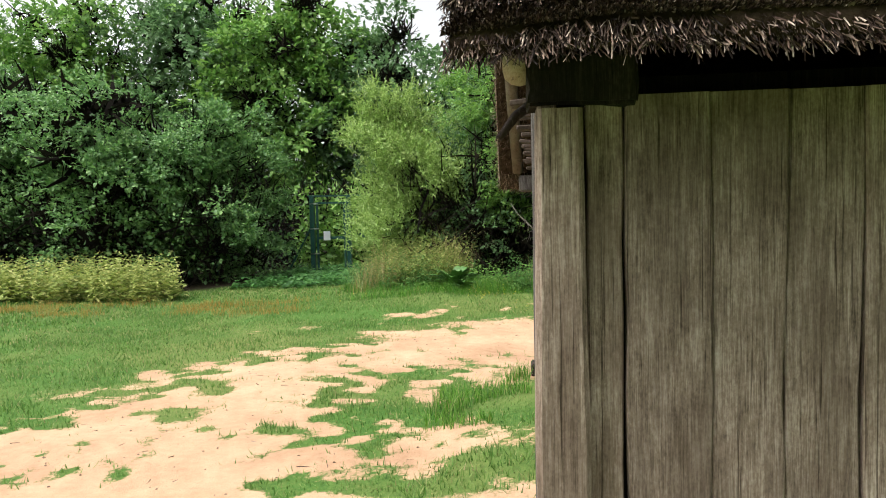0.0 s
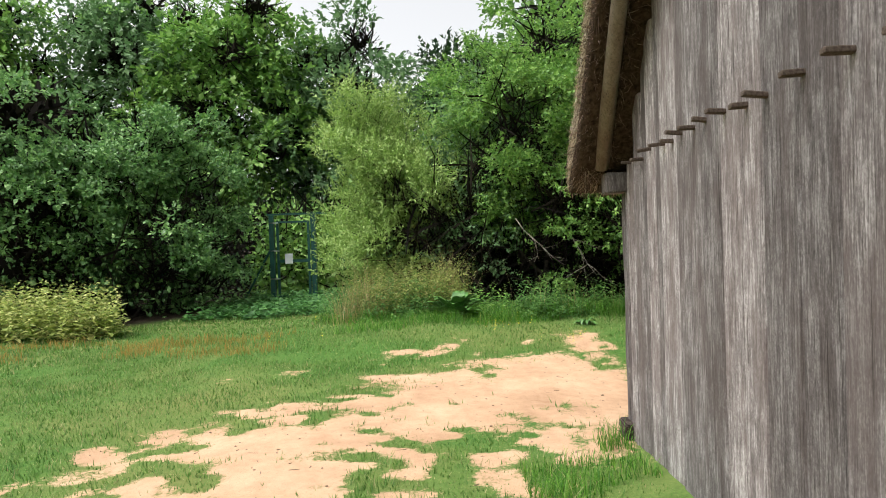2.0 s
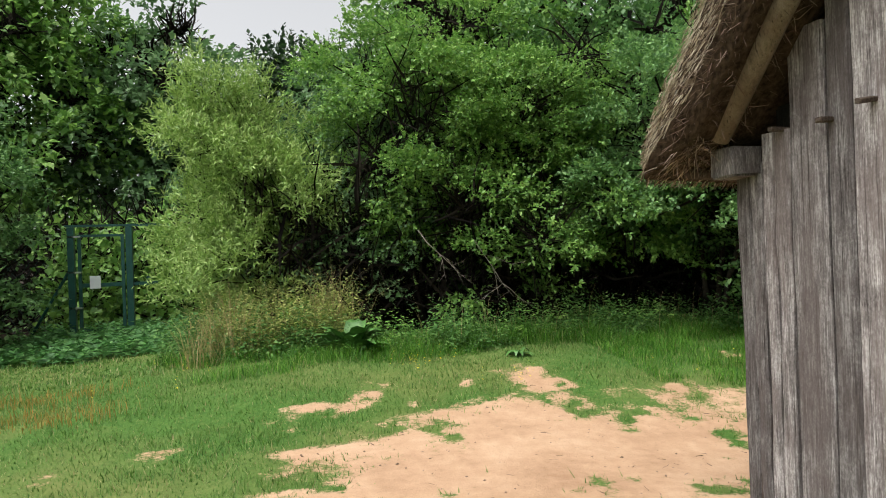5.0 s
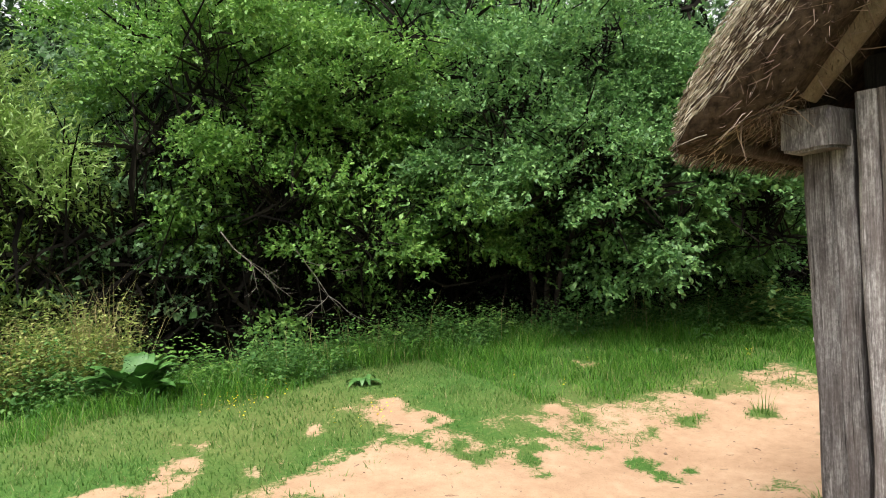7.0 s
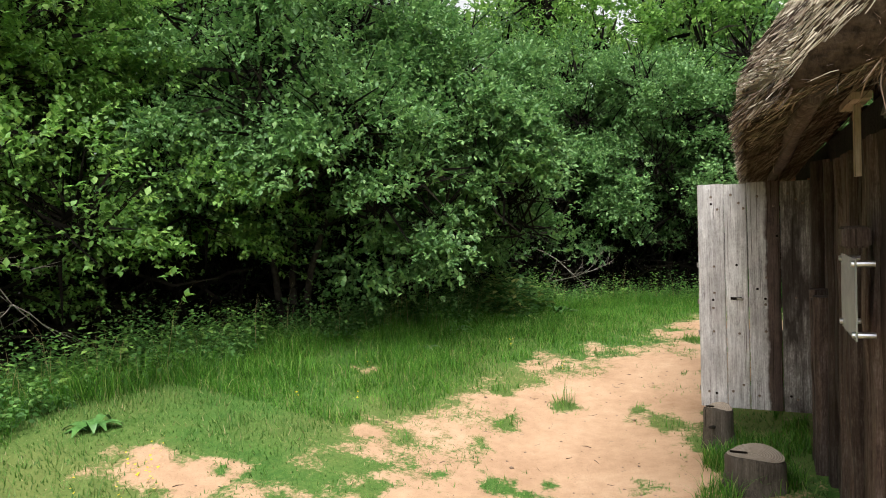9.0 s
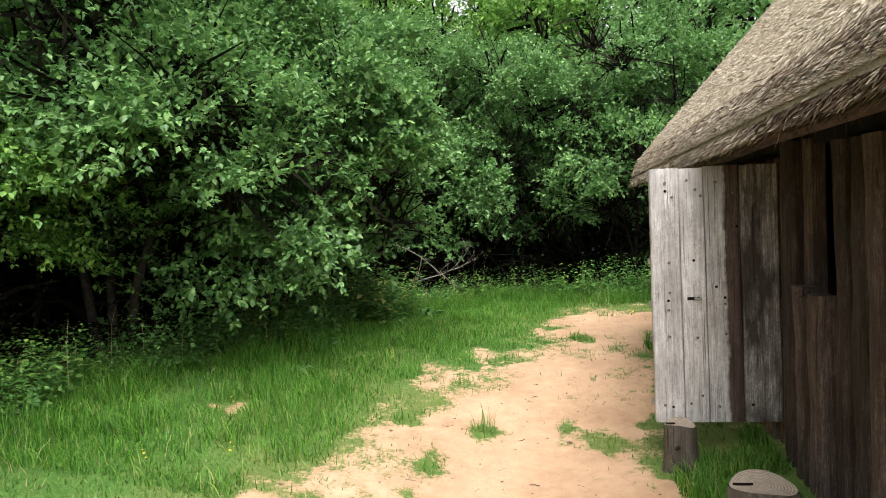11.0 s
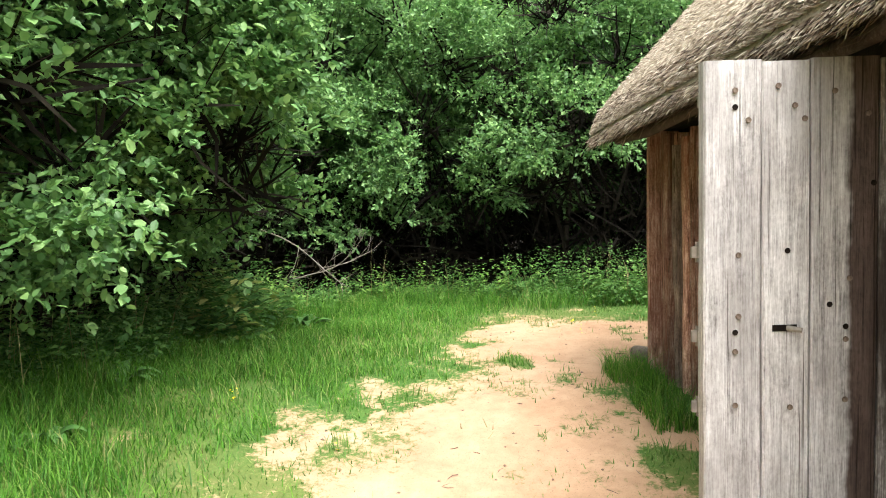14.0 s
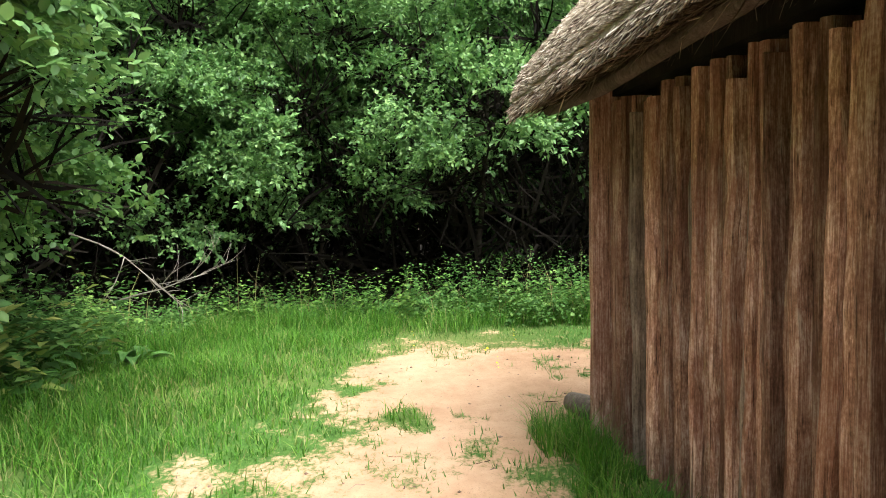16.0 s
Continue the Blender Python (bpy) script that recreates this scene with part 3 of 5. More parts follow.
# pegs of the tie beam through the gable
bm = bmesh.new()
box(bm, -0.075, 0.05, -0.016, 0.016, -0.011, 0.011)
bmesh.ops.bevel(bm, geom=list(bm.edges), offset=0.004, segments=1, affect="EDGES")
peg = part("peg", bm, PEG, wall_west)
for k, y in enumerate((2.55, 2.75, 2.93, 3.1, 3.29, 3.58, 3.87, 4.14, 4.32, 4.56, 4.78, 4.98, 5.17, 5.35, 5.5, 5.81, 6.03, 6.3)):
    o = peg if k == 0 else new("peg", peg.data)
    o.parent = wall_west
    o.matrix_basis = pose(face_x(y) + random.uniform(-0.02, 0.015), y, 2.075 + random.uniform(-0.025, 0.02), random.uniform(-12, 12), random.uniform(-8, 8), random.uniform(-10, 10))


bm = bmesh.new()
box(bm, -0.0035, 0.01, -0.008, 0.008, -0.03, 0.03)
# black box on the face stands in for the shade in a slot
slot = part("mortise", bm, SHADE_TIMBER, wall_west)
slot.matrix_basis = pose(face_x(2.94) - 0.012, 2.94, 1.86)
bm = bmesh.new()
tube(bm, [(0.05, 2.14, 1.97), (0.0, 2.1, 1.93), (-0.05, 2.07, 1.86)], [0.018, 0.016, 0.012], 8)
part("hook_peg", bm, DARK_WOOD, wall_west, "crooked wooden peg by the corner post", True)


# ---- thatch ----
def squeeze(x, y):
    """The eaves draw in a little at the gable."""
    return 4.31 + (y - 4.31) * (1 - 0.045 * np.clip((0.2 - x) / 0.36, 0, 1))


bm = bmesh.new()
prof = [1.55, 1.6, 1.68, 1.8, 2.0, 2.4, 3.0, 3.7, 4.31, 4.9, 5.6, 6.2, 6.6, 6.82, 6.94, 7.02, 7.07]
xs = [-0.16, -0.1, 0.5, 1.5, 2.5, 3.5, 4.5, 5.5, 5.88, 5.95]
outer, inner = [], []
for i, x in enumerate(xs):
    pull = 0.07 if i in (0, len(xs) - 1) else 0.0
    outer.append([bm.verts.new((x, squeeze(x, y), roof_outer(y) + sag(x) - pull * (1 if 1.6 < y < 7.0 else 0))) for y in prof])
    inner.append([bm.verts.new((x, squeeze(x, y), roof_z(y) + sag(x) - 0.02)) for y in prof])
for rows_, flip in ((outer, 1), (inner, -1)):
    for a, b_ in zip(rows_, rows_[1:]):
        for j in range(len(prof) - 1):
            q = [a[j], b_[j], b_[j + 1], a[j + 1]]
            # the low south slope keeps the dark body, shade put in as colour
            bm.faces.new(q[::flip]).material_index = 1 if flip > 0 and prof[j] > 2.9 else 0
for i in (0, len(xs) - 1):
    for j in range(len(prof) - 1):
        bm.faces.new((outer[i][j], outer[i][j + 1], inner[i][j + 1], inner[i][j]))
for j in (0, len(prof) - 1):
    for i in range(len(xs) - 1):
        bm.faces.new((outer[i][j], inner[i][j], inner[i + 1][j], outer[i + 1][j]))
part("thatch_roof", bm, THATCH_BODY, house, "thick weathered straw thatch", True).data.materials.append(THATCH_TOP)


def strands(name, base, way, length, width, mat, parent, seed, label="", kind="stuff", normal=None, short=False):
    """Loose straws or twigs: flat tapered strips from base along way."""
    r = np.random.RandomState(seed)
    n = len(base)
    way = way / np.linalg.norm(way, axis=1, keepdims=True)
    side = np.cross(way, r.normal(size=(n, 3)) if normal is None else np.array(normal) + r.normal(0, 0.35, (n, 3)))
    side = side / np.linalg.norm(side, axis=1, keepdims=True) * (width * r.uniform(0.5, 1.3, n))[:, None]
    tip = base + way * length[:, None]
    if short:
        v = np.stack([base - side, base + side, tip + side * 0.5, tip - side * 0.5], 1).reshape(-1, 3)
        ob = link(name, np_mesh(name, v, np.arange(n)[:, None] * 4 + np.array([0, 1, 2, 3])), mat, parent, label)
        ob["kind"] = kind
        return ob
    bend = r.normal(size=(n, 3)) * (length * 0.06)[:, None]
    midp = base + way * (length * 0.5)[:, None] + bend
    v = np.stack([base - side, base + side, midp + side, midp - side, tip + side * 0.35, tip - side * 0.35], 1).reshape(-1, 3)
    k = np.arange(n)[:, None] * 6
    f = np.concatenate([k + np.array([0, 1, 2, 3]), k + np.array([3, 2, 4, 5])], 0)
    ob = link(name, np_mesh(name, v, f), mat, parent, label)
    ob["kind"] = kind
    return ob


vouter = np.vectorize(roof_outer)
rs = np.random.RandomState(5)


def slope_straw(name, n, xa, xb, ya, yb, seed, down, width, mat=STRAW):
    """Straw on the outside of a slope between ya and yb, running down to the eaves."""
    x_, u_ = rs.uniform(xa, xb, n), rs.uniform(0, 1, n)
    u_ = np.where(rs.rand(n) < (0.65 if down < 0 else 0.25), u_ ** 3, u_)
    y_ = ya + (yb - ya) * u_ if down < 0 else yb - (yb - ya) * u_
    z_ = vouter(y_) - 0.02 * np.clip(x_, 0, 9) + rs.uniform(-0.010, 0.006, n)
    y2 = y_ + down * 0.1
    zz = vouter(np.clip(y2, 1.55, 7.07)) - vouter(y_)
    run = np.stack([np.zeros(n), np.full(n, down * 0.1), zz], 1)
    lift = np.stack([np.zeros(n), np.full(n, down * 0.073), np.full(n, 0.068)], 1) * rs.uniform(0.05, 0.75, (n, 1))
    way = run + lift + rs.normal(0, 0.022, (n, 3))
    room = np.clip((y_ - 1.55 if down < 0 else 7.07 - y_) * 1.4, 0.02, 0.2)
    return strands(name, np.stack([x_, squeeze(x_, y_), z_], 1), way, np.minimum(rs.uniform(0.012, 0.032, n), room), width, mat, house, seed, short=True)


slope_straw("straw", 50000, -0.18, 1.7, 1.555, 2.25, 31, -1, 0.0034, STRAW_SHADED)
slope_straw("straw", 34000, -0.18, 1.8, 5.9, 7.06, 32, 1, 0.0028)
slope_straw("straw", 110000, 1.8, 5.95, 4.9, 7.06, 33, 1, 0.0026)


def eave_straw(n, xa, xb, y, out, seed, mat=STRAW_END):
    """Cut ends of straw along the eaves."""
    x_ = rs.uniform(xa, xb, n)
    t = rs.uniform(0, 1, n)
    yy = y - out * (t * 0.1 - 0.012)
    z_ = np.where(t < 0.25, (2.035 if y < 4 else 1.92) + rs.uniform(-0.03, 0.04, n), vouter(yy) + rs.uniform(-0.03, 0.008, n))
    base = np.stack([x_, squeeze(x_, yy), z_ - 0.02 * np.clip(x_, 0, 9)], 1)
    way = np.stack([rs.normal(0, 0.25, n), np.full(n, out * 0.8), np.full(n, -0.75)], 1) + rs.normal(0, 0.2, (n, 3))
    return strands("straw_end", base, way, rs.uniform(0.025, 0.06, n), 0.0028 if out > 0 else 0.0026, mat, house, seed, short=True)


eave_straw(15000, -0.18, 1.5, 1.57, -1, 41, STRAW_SHADED)
eave_straw(13000, -0.18, 5.94, 7.06, 1, 42)


def under_straw(n, xa, xb, ya, yb, seed):
    """Straw and thatching twigs seen from below the eaves."""
    x_, y_ = rs.uniform(xa, xb, n), rs.uniform(ya, yb, n)
    base = np.stack([x_, squeeze(x_, y_), np.vectorize(roof_z)(y_) - 0.02 * np.clip(x_, 0, 9) - 0.025 + rs.uniform(-0.012, 0.012, n)], 1)
    way = np.stack([rs.normal(0, 0.35, n), rs.normal(0.8, 0.3, n), rs.normal(-0.25, 0.2, n)], 1)
    return strands("straw_underside", base, way, np.minimum(rs.uniform(0.06, 0.18, n), np.clip((7.05 - y_) * 1.1, 0.02, 1)), 0.002, STRAW_END, house, seed)


under_straw(7000, -0.15, 5.9, 6.58, 7.04, 43)
eave_straw(11000, 1.8, 5.94, 7.06, 1, 44, STRAW)


def verge_straw(n, x, y_from, y_to, seed, down):
    """Straw ends that stand out along the gable's edge."""
    y_ = rs.uniform(y_from, y_to, n)
    t = rs.uniform(0.45 if x < 1 and down > 0 else 0.0, 1, n)
    z_ = np.vectorize(roof_z)(y_) * (1 - t) + vouter(y_) * t + sag(x) - 0.02
    xx = x + rs.uniform(-0.03, 0.06, n)
    base = np.stack([xx, squeeze(xx, y_), z_], 1)
    way = np.stack([rs.normal(-0.12 if x < 1 else 0.12, 0.12, n), np.full(n, down * 0.68), np.full(n, -0.7)], 1) + rs.normal(0, 0.08, (n, 3))
    return strands("straw_end", base, way, np.minimum(rs.uniform(0.02, 0.06, n), np.clip(np.where(down > 0, 7.07 - y_, y_ - 1.55) * 1.4, 0.015, 1)), 0.0022, STRAW if down > 0 else STRAW_SHADED, house, seed, short=True)


verge_straw(20000, -0.14, 4.9, 7.06, 51, 1)
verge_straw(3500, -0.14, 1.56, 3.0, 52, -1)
verge_straw(3000, 5.93, 5.4, 7.06, 53, 1)
# brushwood under the thatch at the gable
n = 9000
y_ = rs.uniform(4.8, 6.72, n)
x_ = rs.uniform(-0.15, 0.1, n)
base = np.stack([x_, y_, np.vectorize(roof_z)(y_) + rs.uniform(-0.06, 0.14, n)], 1)
way = np.stack([rs.normal(0, 0.5, n), rs.normal(0.1, 0.5, n), rs.normal(-0.2, 0.5, n)], 1)
strands("brushwood", base, way, rs.uniform(0.04, 0.17, n), 0.0018, TWIG, house, 61, "tangled brushwood under the thatch")


# ---- trees and shrubs ----
def leaf_mesh(name, pos, axis, normal, size, slim, full=False):
    """Folded leaves at pos, pointing along axis: kites, or fuller ovals."""
    n = len(pos)
    axis = axis / np.linalg.norm(axis, axis=1, keepdims=True)
    side = np.cross(axis, normal)
    side = side / (np.linalg.norm(side, axis=1, keepdims=True) + 1e-9)
    up = np.cross(side, axis)
    s = size[:, None]
    k = np.arange(n)[:, None]
    if full:
        rows_ = [pos]
        for u, w, h in ((0.28, slim * 0.9, 0.06), (0.68, slim * 0.85, 0.03)):
            rows_.append(pos + axis * s * u + side * s * w + up * s * h)
        rows_.append(pos + axis * s - up * s * 0.12)
        for u, w, h in ((0.68, slim * 0.85, 0.03), (0.28, slim * 0.9, 0.06)):
            rows_.append(pos + axis * s * u - side * s * w + up * s * h)
        v = np.stack(rows_, 1).reshape(-1, 3)
        f = np.concatenate([k * 6 + np.array([0, 1, 2, 3]), k * 6 + np.array([0, 3, 4, 5])], 0)
        return np_mesh(name, v, f)
    v = np.stack([pos, pos + axis * s * 0.45 + side * s * slim + up * s * 0.08, pos + axis * s - up * s * 0.10, pos + axis * s * 0.45 - side * s * slim + up * s * 0.08], 1).reshape(-1, 3)
    f = np.concatenate([k * 4 + np.array([0, 1, 2]), k * 4 + np.array([0, 2, 3])], 0)
    return np_mesh(name, v, f)


def unit(a):
    return a / (np.linalg.norm(a, axis=-1, keepdims=True) + 1e-9)


def crown_leaves(blobs, clumps, per_clump, per_sprig, leaf, seed, pad, sprig, upright, droop):
    """Leaf places of a crown: pads of sprigs on the outer side of the lobes, and larger leaves deep inside."""
    r = np.random.RandomState(seed)
    area = np.array([b_[1][0] * b_[1][2] for b_ in blobs])
    pick = r.choice(len(blobs), clumps, p=area / area.sum())
    cen, rad = np.array([b_[0] for b_ in blobs])[pick], np.array([b_[1] for b_ in blobs])[pick]
    d = r.normal(size=(clumps, 3))
    d[:, 2] = d[:, 2] * 0.9 + 0.15
    d = unit(d)
    c = cen + d * rad * r.uniform(0.72, 1.12, clumps)[:, None]
    m = clumps * per_clump
    cc, dd = np.repeat(c, per_clump, 0), np.repeat(d, per_clump, 0)
    psize = np.repeat(pad * r.uniform(0.6, 1.35, clumps), per_clump)
    off = r.normal(size=(m, 3)) * psize[:, None] * np.array([0.46, 0.46, 0.22])
    off = off + unit(dd * np.array([1, 1, 0.3])) * (psize * r.uniform(-0.2, 0.8, m))[:, None]
    off[:, 2] -= 0.35 * (off[:, 0] ** 2 + off[:, 1] ** 2) / psize
    root = cc + off
    out = unit(dd * 0.5 + unit(off) * 0.7 + r.normal(0, 0.35, (m, 3)) + np.array([0, 0, upright - droop]))
    L = sprig * r.uniform(0.6, 1.3, m)
    t = np.linspace(0.05, 1.0, per_sprig)[None] + r.uniform(-0.08, 0.08, (m, per_sprig))
    pos = root[:, None] + out[:, None] * (t * L[:, None])[..., None]
    pos[..., 2] -= droop * 0.5 * t * t * L[:, None]
    ax = unit(out[:, None] * (0.35 + 0.5 * t[..., None]) + r.normal(0, 0.55, (m, per_sprig, 3)))
    nor = np.array([0, 0, 1.0]) + dd[:, None] * 0.3 + r.normal(0, 0.28, (m, per_sprig, 3))
    size = leaf * r.uniform(0.65, 1.2, (m, per_sprig)) * (0.75 + 0.35 * np.sin(math.pi * np.clip(t, 0, 1)))
    return pos.reshape(-1, 3), ax.reshape(-1, 3), nor.reshape(-1, 3), size.ravel()


def inner_shade_twigs(blobs, count, size, seed, parent):
    """The twiggy inside of a crown, near black to stand in for shade."""
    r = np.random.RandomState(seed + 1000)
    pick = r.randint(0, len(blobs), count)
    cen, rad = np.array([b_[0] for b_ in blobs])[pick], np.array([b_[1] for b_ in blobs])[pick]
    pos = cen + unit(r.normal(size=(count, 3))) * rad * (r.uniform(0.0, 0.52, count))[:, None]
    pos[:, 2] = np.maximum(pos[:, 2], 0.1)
    ob = strands("inner_wood", pos, r.normal(size=(count, 3)) + np.array([0, 0, 0.5]), size * r.uniform(0.5, 1.2, count), size * (0.02 if size < 0.83 else 0.05), SHADE_TWIG, parent, seed)
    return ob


def lobes(r, radius, h, count, low):
    """Lobes of a crown round a trunk at the origin."""
    res = []
    for k in range(count):
        z = low + (h - low) * (k + 0.5) / count
        f = math.sin(math.pi * min(0.2 + 0.7 * (z - low) / (h - low), 1.0)) ** 0.6
        a = k * 2.4 + r.uniform(-0.5, 0.5)
        off = radius * 0.6 * f
        s = radius * r.uniform(0.42, 0.62) * (0.6 + 0.4 * f)
        res.append(((off * math.cos(a), off * math.sin(a), z), (s, s, s * r.uniform(0.65, 0.95))))
    res.append(((0, 0, h - radius * 0.35), (radius * 0.42, radius * 0.42, radius * 0.4)))
    res.append(((0, 0, (h + low) / 2), (radius * 0.5, radius * 0.5, (h - low) * 0.4)))
    return res


def tree(name, x, y, radius, h, mat, label, category, seed, count=9, low=0.4, clumps=90, per_clump=34, per_sprig=9, leaf=0.06, slim=0.3, droop=0.0, sprig=0.2, pad=0.36, stems=1, upright=0.25, full=False, extra=(), inner=800, group=""):
    r = random.Random(seed)
    group = {"shrub": "shrubs of the hedge", "tree": "trees behind the hedge", "tall_tree": "tall trees of the wood", "thorn_bush": "thorn bushes by the gate"}.get(name, group)
    t = thing(name, pose(x, y, ground_z(x, y) - 0.03), label, category, group)
    bl = lobes(r, radius, h, count, low) + list(extra)
    bm = bmesh.new()
    for s in range(stems):
        a = r.uniform(0, math.tau)
        ox, oy = (0.15 * math.cos(a) * (stems > 1), 0.15 * math.sin(a) * (stems > 1))
        top = Vector((math.cos(a) * radius * 0.25 * stems ** 0.5, math.sin(a) * radius * 0.25 * stems ** 0.5, h * 0.85))
        th = 0.016 * h / stems ** 0.4
        pts = [Vector((ox, oy, 0)).lerp(top, q) + Vector((r.uniform(-1, 1), r.uniform(-1, 1), 0)) * 0.04 * h * q for q in (0, 0.2, 0.45, 0.7, 1)]
        tube(bm, pts, [th * 1.25, th, th * 0.75, th * 0.45, th * 0.12], 7)
        for c, rad in bl[s::stems]:
            c = Vector(c)
            st = pts[1].lerp(pts[3], min(max((c.z - pts[1].z) / max(pts[3].z - pts[1].z, 0.1) - 0.3, 0), 1))
            tube(bm, [st, st.lerp(c, 0.5) + Vector((r.uniform(-1, 1), r.uniform(-1, 1), 0.6)) * rad[0] * 0.2, c, c + (c - st) * 0.4], [th * 0.4, th * 0.28, th * 0.15, th * 0.04], 5)
    part("trunk", bm, BARK, t, smooth=True)
    p, a, nn, sz = crown_leaves(bl, clumps, per_clump, per_sprig, leaf, seed, pad, sprig, upright, droop)
    keep = p[:, 2] > 0.12
    link("crown", leaf_mesh("crown", p[keep], a[keep], nn[keep], sz[keep], slim, full), mat, t)
    if inner:
        inner_shade_twigs(bl, inner, radius * 0.42 if h < 6 else 0.85, seed, t)
    return t


SHRUB = "dense leafy green shrub in the hedge"
# front of the hedge, from west to east and round to the south
tree("shrub", 0.4, 13.8, 1.9, 4.9, LEAF_MID, "tall spreading shrub with fresh green leaves", "shrub", 1, 12, 1.0, 112, 76, 9, 0.065, 0.33, stems=3)
tree("shrub", 2.5, 13.6, 1.8, 4.3, LEAF_MID, SHRUB, "shrub", 2, 11, 1.35, 120, 76, 9, 0.065, 0.33, stems=3, extra=(((-0.8, -1.1, 1.35), (0.6, 0.45, 0.45)), ((0.6, -1.1, 1.6), (0.6, 0.45, 0.45))))
tree("shrub", 4.3, 12.2, 1.9, 4.2, LEAF_DEEP, SHRUB, "shrub", 3, 13, 1.5, 135, 76, 9, 0.065, 0.33, stems=3, extra=(((-0.7, -1.3, 2.3), (0.7, 0.6, 0.6)), ((0.1, -1.6, 1.8), (0.7, 0.55, 0.5)), ((-0.2, -1.3, 2.4), (0.9, 0.7, 0.6))))
tree("shrub", 5.9, 11.3, 1.7, 3.9, LEAF_DEEP, "spreading green shrub leaning out over the grass", "shrub", 4, 12, 1.0, 125, 76, 9, 0.069, 0.33, stems=3, full=True, extra=(((-0.6, -1.2, 1.9), (0.75, 0.6, 0.55)), ((0.3, -1.35, 1.6), (0.7, 0.5, 0.5)), ((0.9, -0.9, 1.35), (0.6, 0.6, 0.5)), ((-1.1, -0.9, 1.3), (0.6, 0.45, 0.45)), ((0.5, -1.45, 1.25), (0.7, 0.45, 0.45)), ((-1.9, -0.5, 1.5), (0.6, 0.5, 0.45)), ((1.3, -0.3, 1.1), (0.5, 0.5, 0.5)), ((-0.1, -1.0, 2.5), (0.9, 0.6, 0.6))))
tree("shrub", 8.6, 12.6, 1.8, 4.4, LEAF_DEEP, SHRUB, "shrub", 5, 11, 1.0, 90, 76, 9, 0.065, 0.33, stems=3)
tree("shrub", 11.0, 11.0, 1.9, 4.8, LEAF_DEEP, SHRUB, "shrub", 6, 12, 1.0, 112, 76, 9, 0.071, 0.33, stems=3)
tree("shrub", 11.5, 8.7, 1.9, 4.6, LEAF_DEEP, SHRUB, "shrub", 7, 12, 1.0, 112, 76, 9, 0.071, 0.33, stems=3)
tree("shrub", 11.2, 6.4, 1.8, 4.6, LEAF_DEEP, SHRUB, "shrub", 8, 12, 1.0, 104, 76, 9, 0.071, 0.33, stems=3)
tree("shrub", 11.2, 3.8, 1.8, 4.6, LEAF_DEEP, SHRUB, "shrub", 9, 11, 0.7, 50, 40, 9, 0.085, 0.33, stems=2)
# behind them
for k, (x, y, rad, h, mat) in enumerate(((0.0, 17.4, 1.9, 4.9, LEAF_GREY), (1.9, 16.9, 2.4, 6.6, LEAF_MID), (4.9, 15.8, 2.4, 6.4, LEAF_DEEP), (7.8, 15.4, 2.4, 6.6, LEAF_MID), (11.2, 14.2, 2.5, 6.6, LEAF_GREY), (14.2, 11.5, 2.6, 7.0, LEAF_MID), (14.8, 8.0, 2.6, 7.0, LEAF_MID), (14.6, 4.4, 2.6, 6.8, LEAF_DEEP))):
    tree("tree", x, y, rad, h, mat, "broadleaf tree rising behind the hedge", "tree", 20 + k, 13, 0.6, 165, 20, 8, 0.135, 0.33, sprig=0.34, pad=0.55, inner=450)
# willow and its neighbours by the gate
tree("willow_shrub", -2.45, 14.4, 1.15, 3.9, LEAF_WILLOW, "bright yellow-green willow bush with slender leaves", "shrub", 40, 10, 0.4, 150, 30, 11, 0.11, 0.12, 0.0, 0.42, 0.3, 5, 1.0, inner=250)
tree("shrub", -0.9, 14.6, 1.3, 2.8, LEAF_GREY, "low grey-green bramble shrub beside the willow", "shrub", 41, 9, 0.3, 70, 30, 9, 0.065, 0.33, stems=3)
# dark thorn bushes west of the gate
for k, (x, y, rad, h) in enumerate(((-13.6, 16.4, 2.3, 5.2), (-10.6, 16.0, 2.2, 4.9), (-8.0, 16.8, 1.9, 4.2), (-17.0, 17.0, 2.4, 5.2))):
    tree("thorn_bush", x, y, rad, h, LEAF_DEEP, "dense dark-green thorn bush", "shrub", 50 + k, 12, 0.3, 125, 26, 8, 0.115, 0.33, sprig=0.28, pad=0.42, stems=3)
# tall trees beyond
for k, (x, y, rad, h, mat) in enumerate(((-22.5, 27, 3.6, 9.0, LEAF_GREY), (-18, 26, 3.6, 10.4, LEAF_MID), (-13.5, 27, 3.6, 10.8, LEAF_GREY), (-9.3, 26, 3.4, 10.3, LEAF_MID), (-5.4, 27.0, 3.1, 9.0, LEAF_GREY), (-0.5, 28, 2.3, 8.4, LEAF_OAK), (3.6, 25, 2.5, 9.8, LEAF_GREY), (6.5, 23, 3.2, 10.0, LEAF_MID), (11, 22, 3.2, 10, LEAF_GREY), (16, 19, 3.4, 10, LEAF_PINE), (19.5, 14, 3.4, 9.4, LEAF_MID), (20, 8, 3.4, 9.4, LEAF_GREY), (19, 2, 3.4, 9.4, LEAF_MID))):
    tree("tall_tree", x, y, rad, h, mat, "tall broadleaf tree at the back of the wood", "tree", 60 + k, 14, 1.0, 180 if k < 6 else 120, 19 if k < 6 else 12, 8, 0.25 if k < 6 else 0.30, 0.32, sprig=0.55, pad=0.85, inner=1500)

# undergrowth in the shade of the hedge
ru = np.random.RandomState(9)


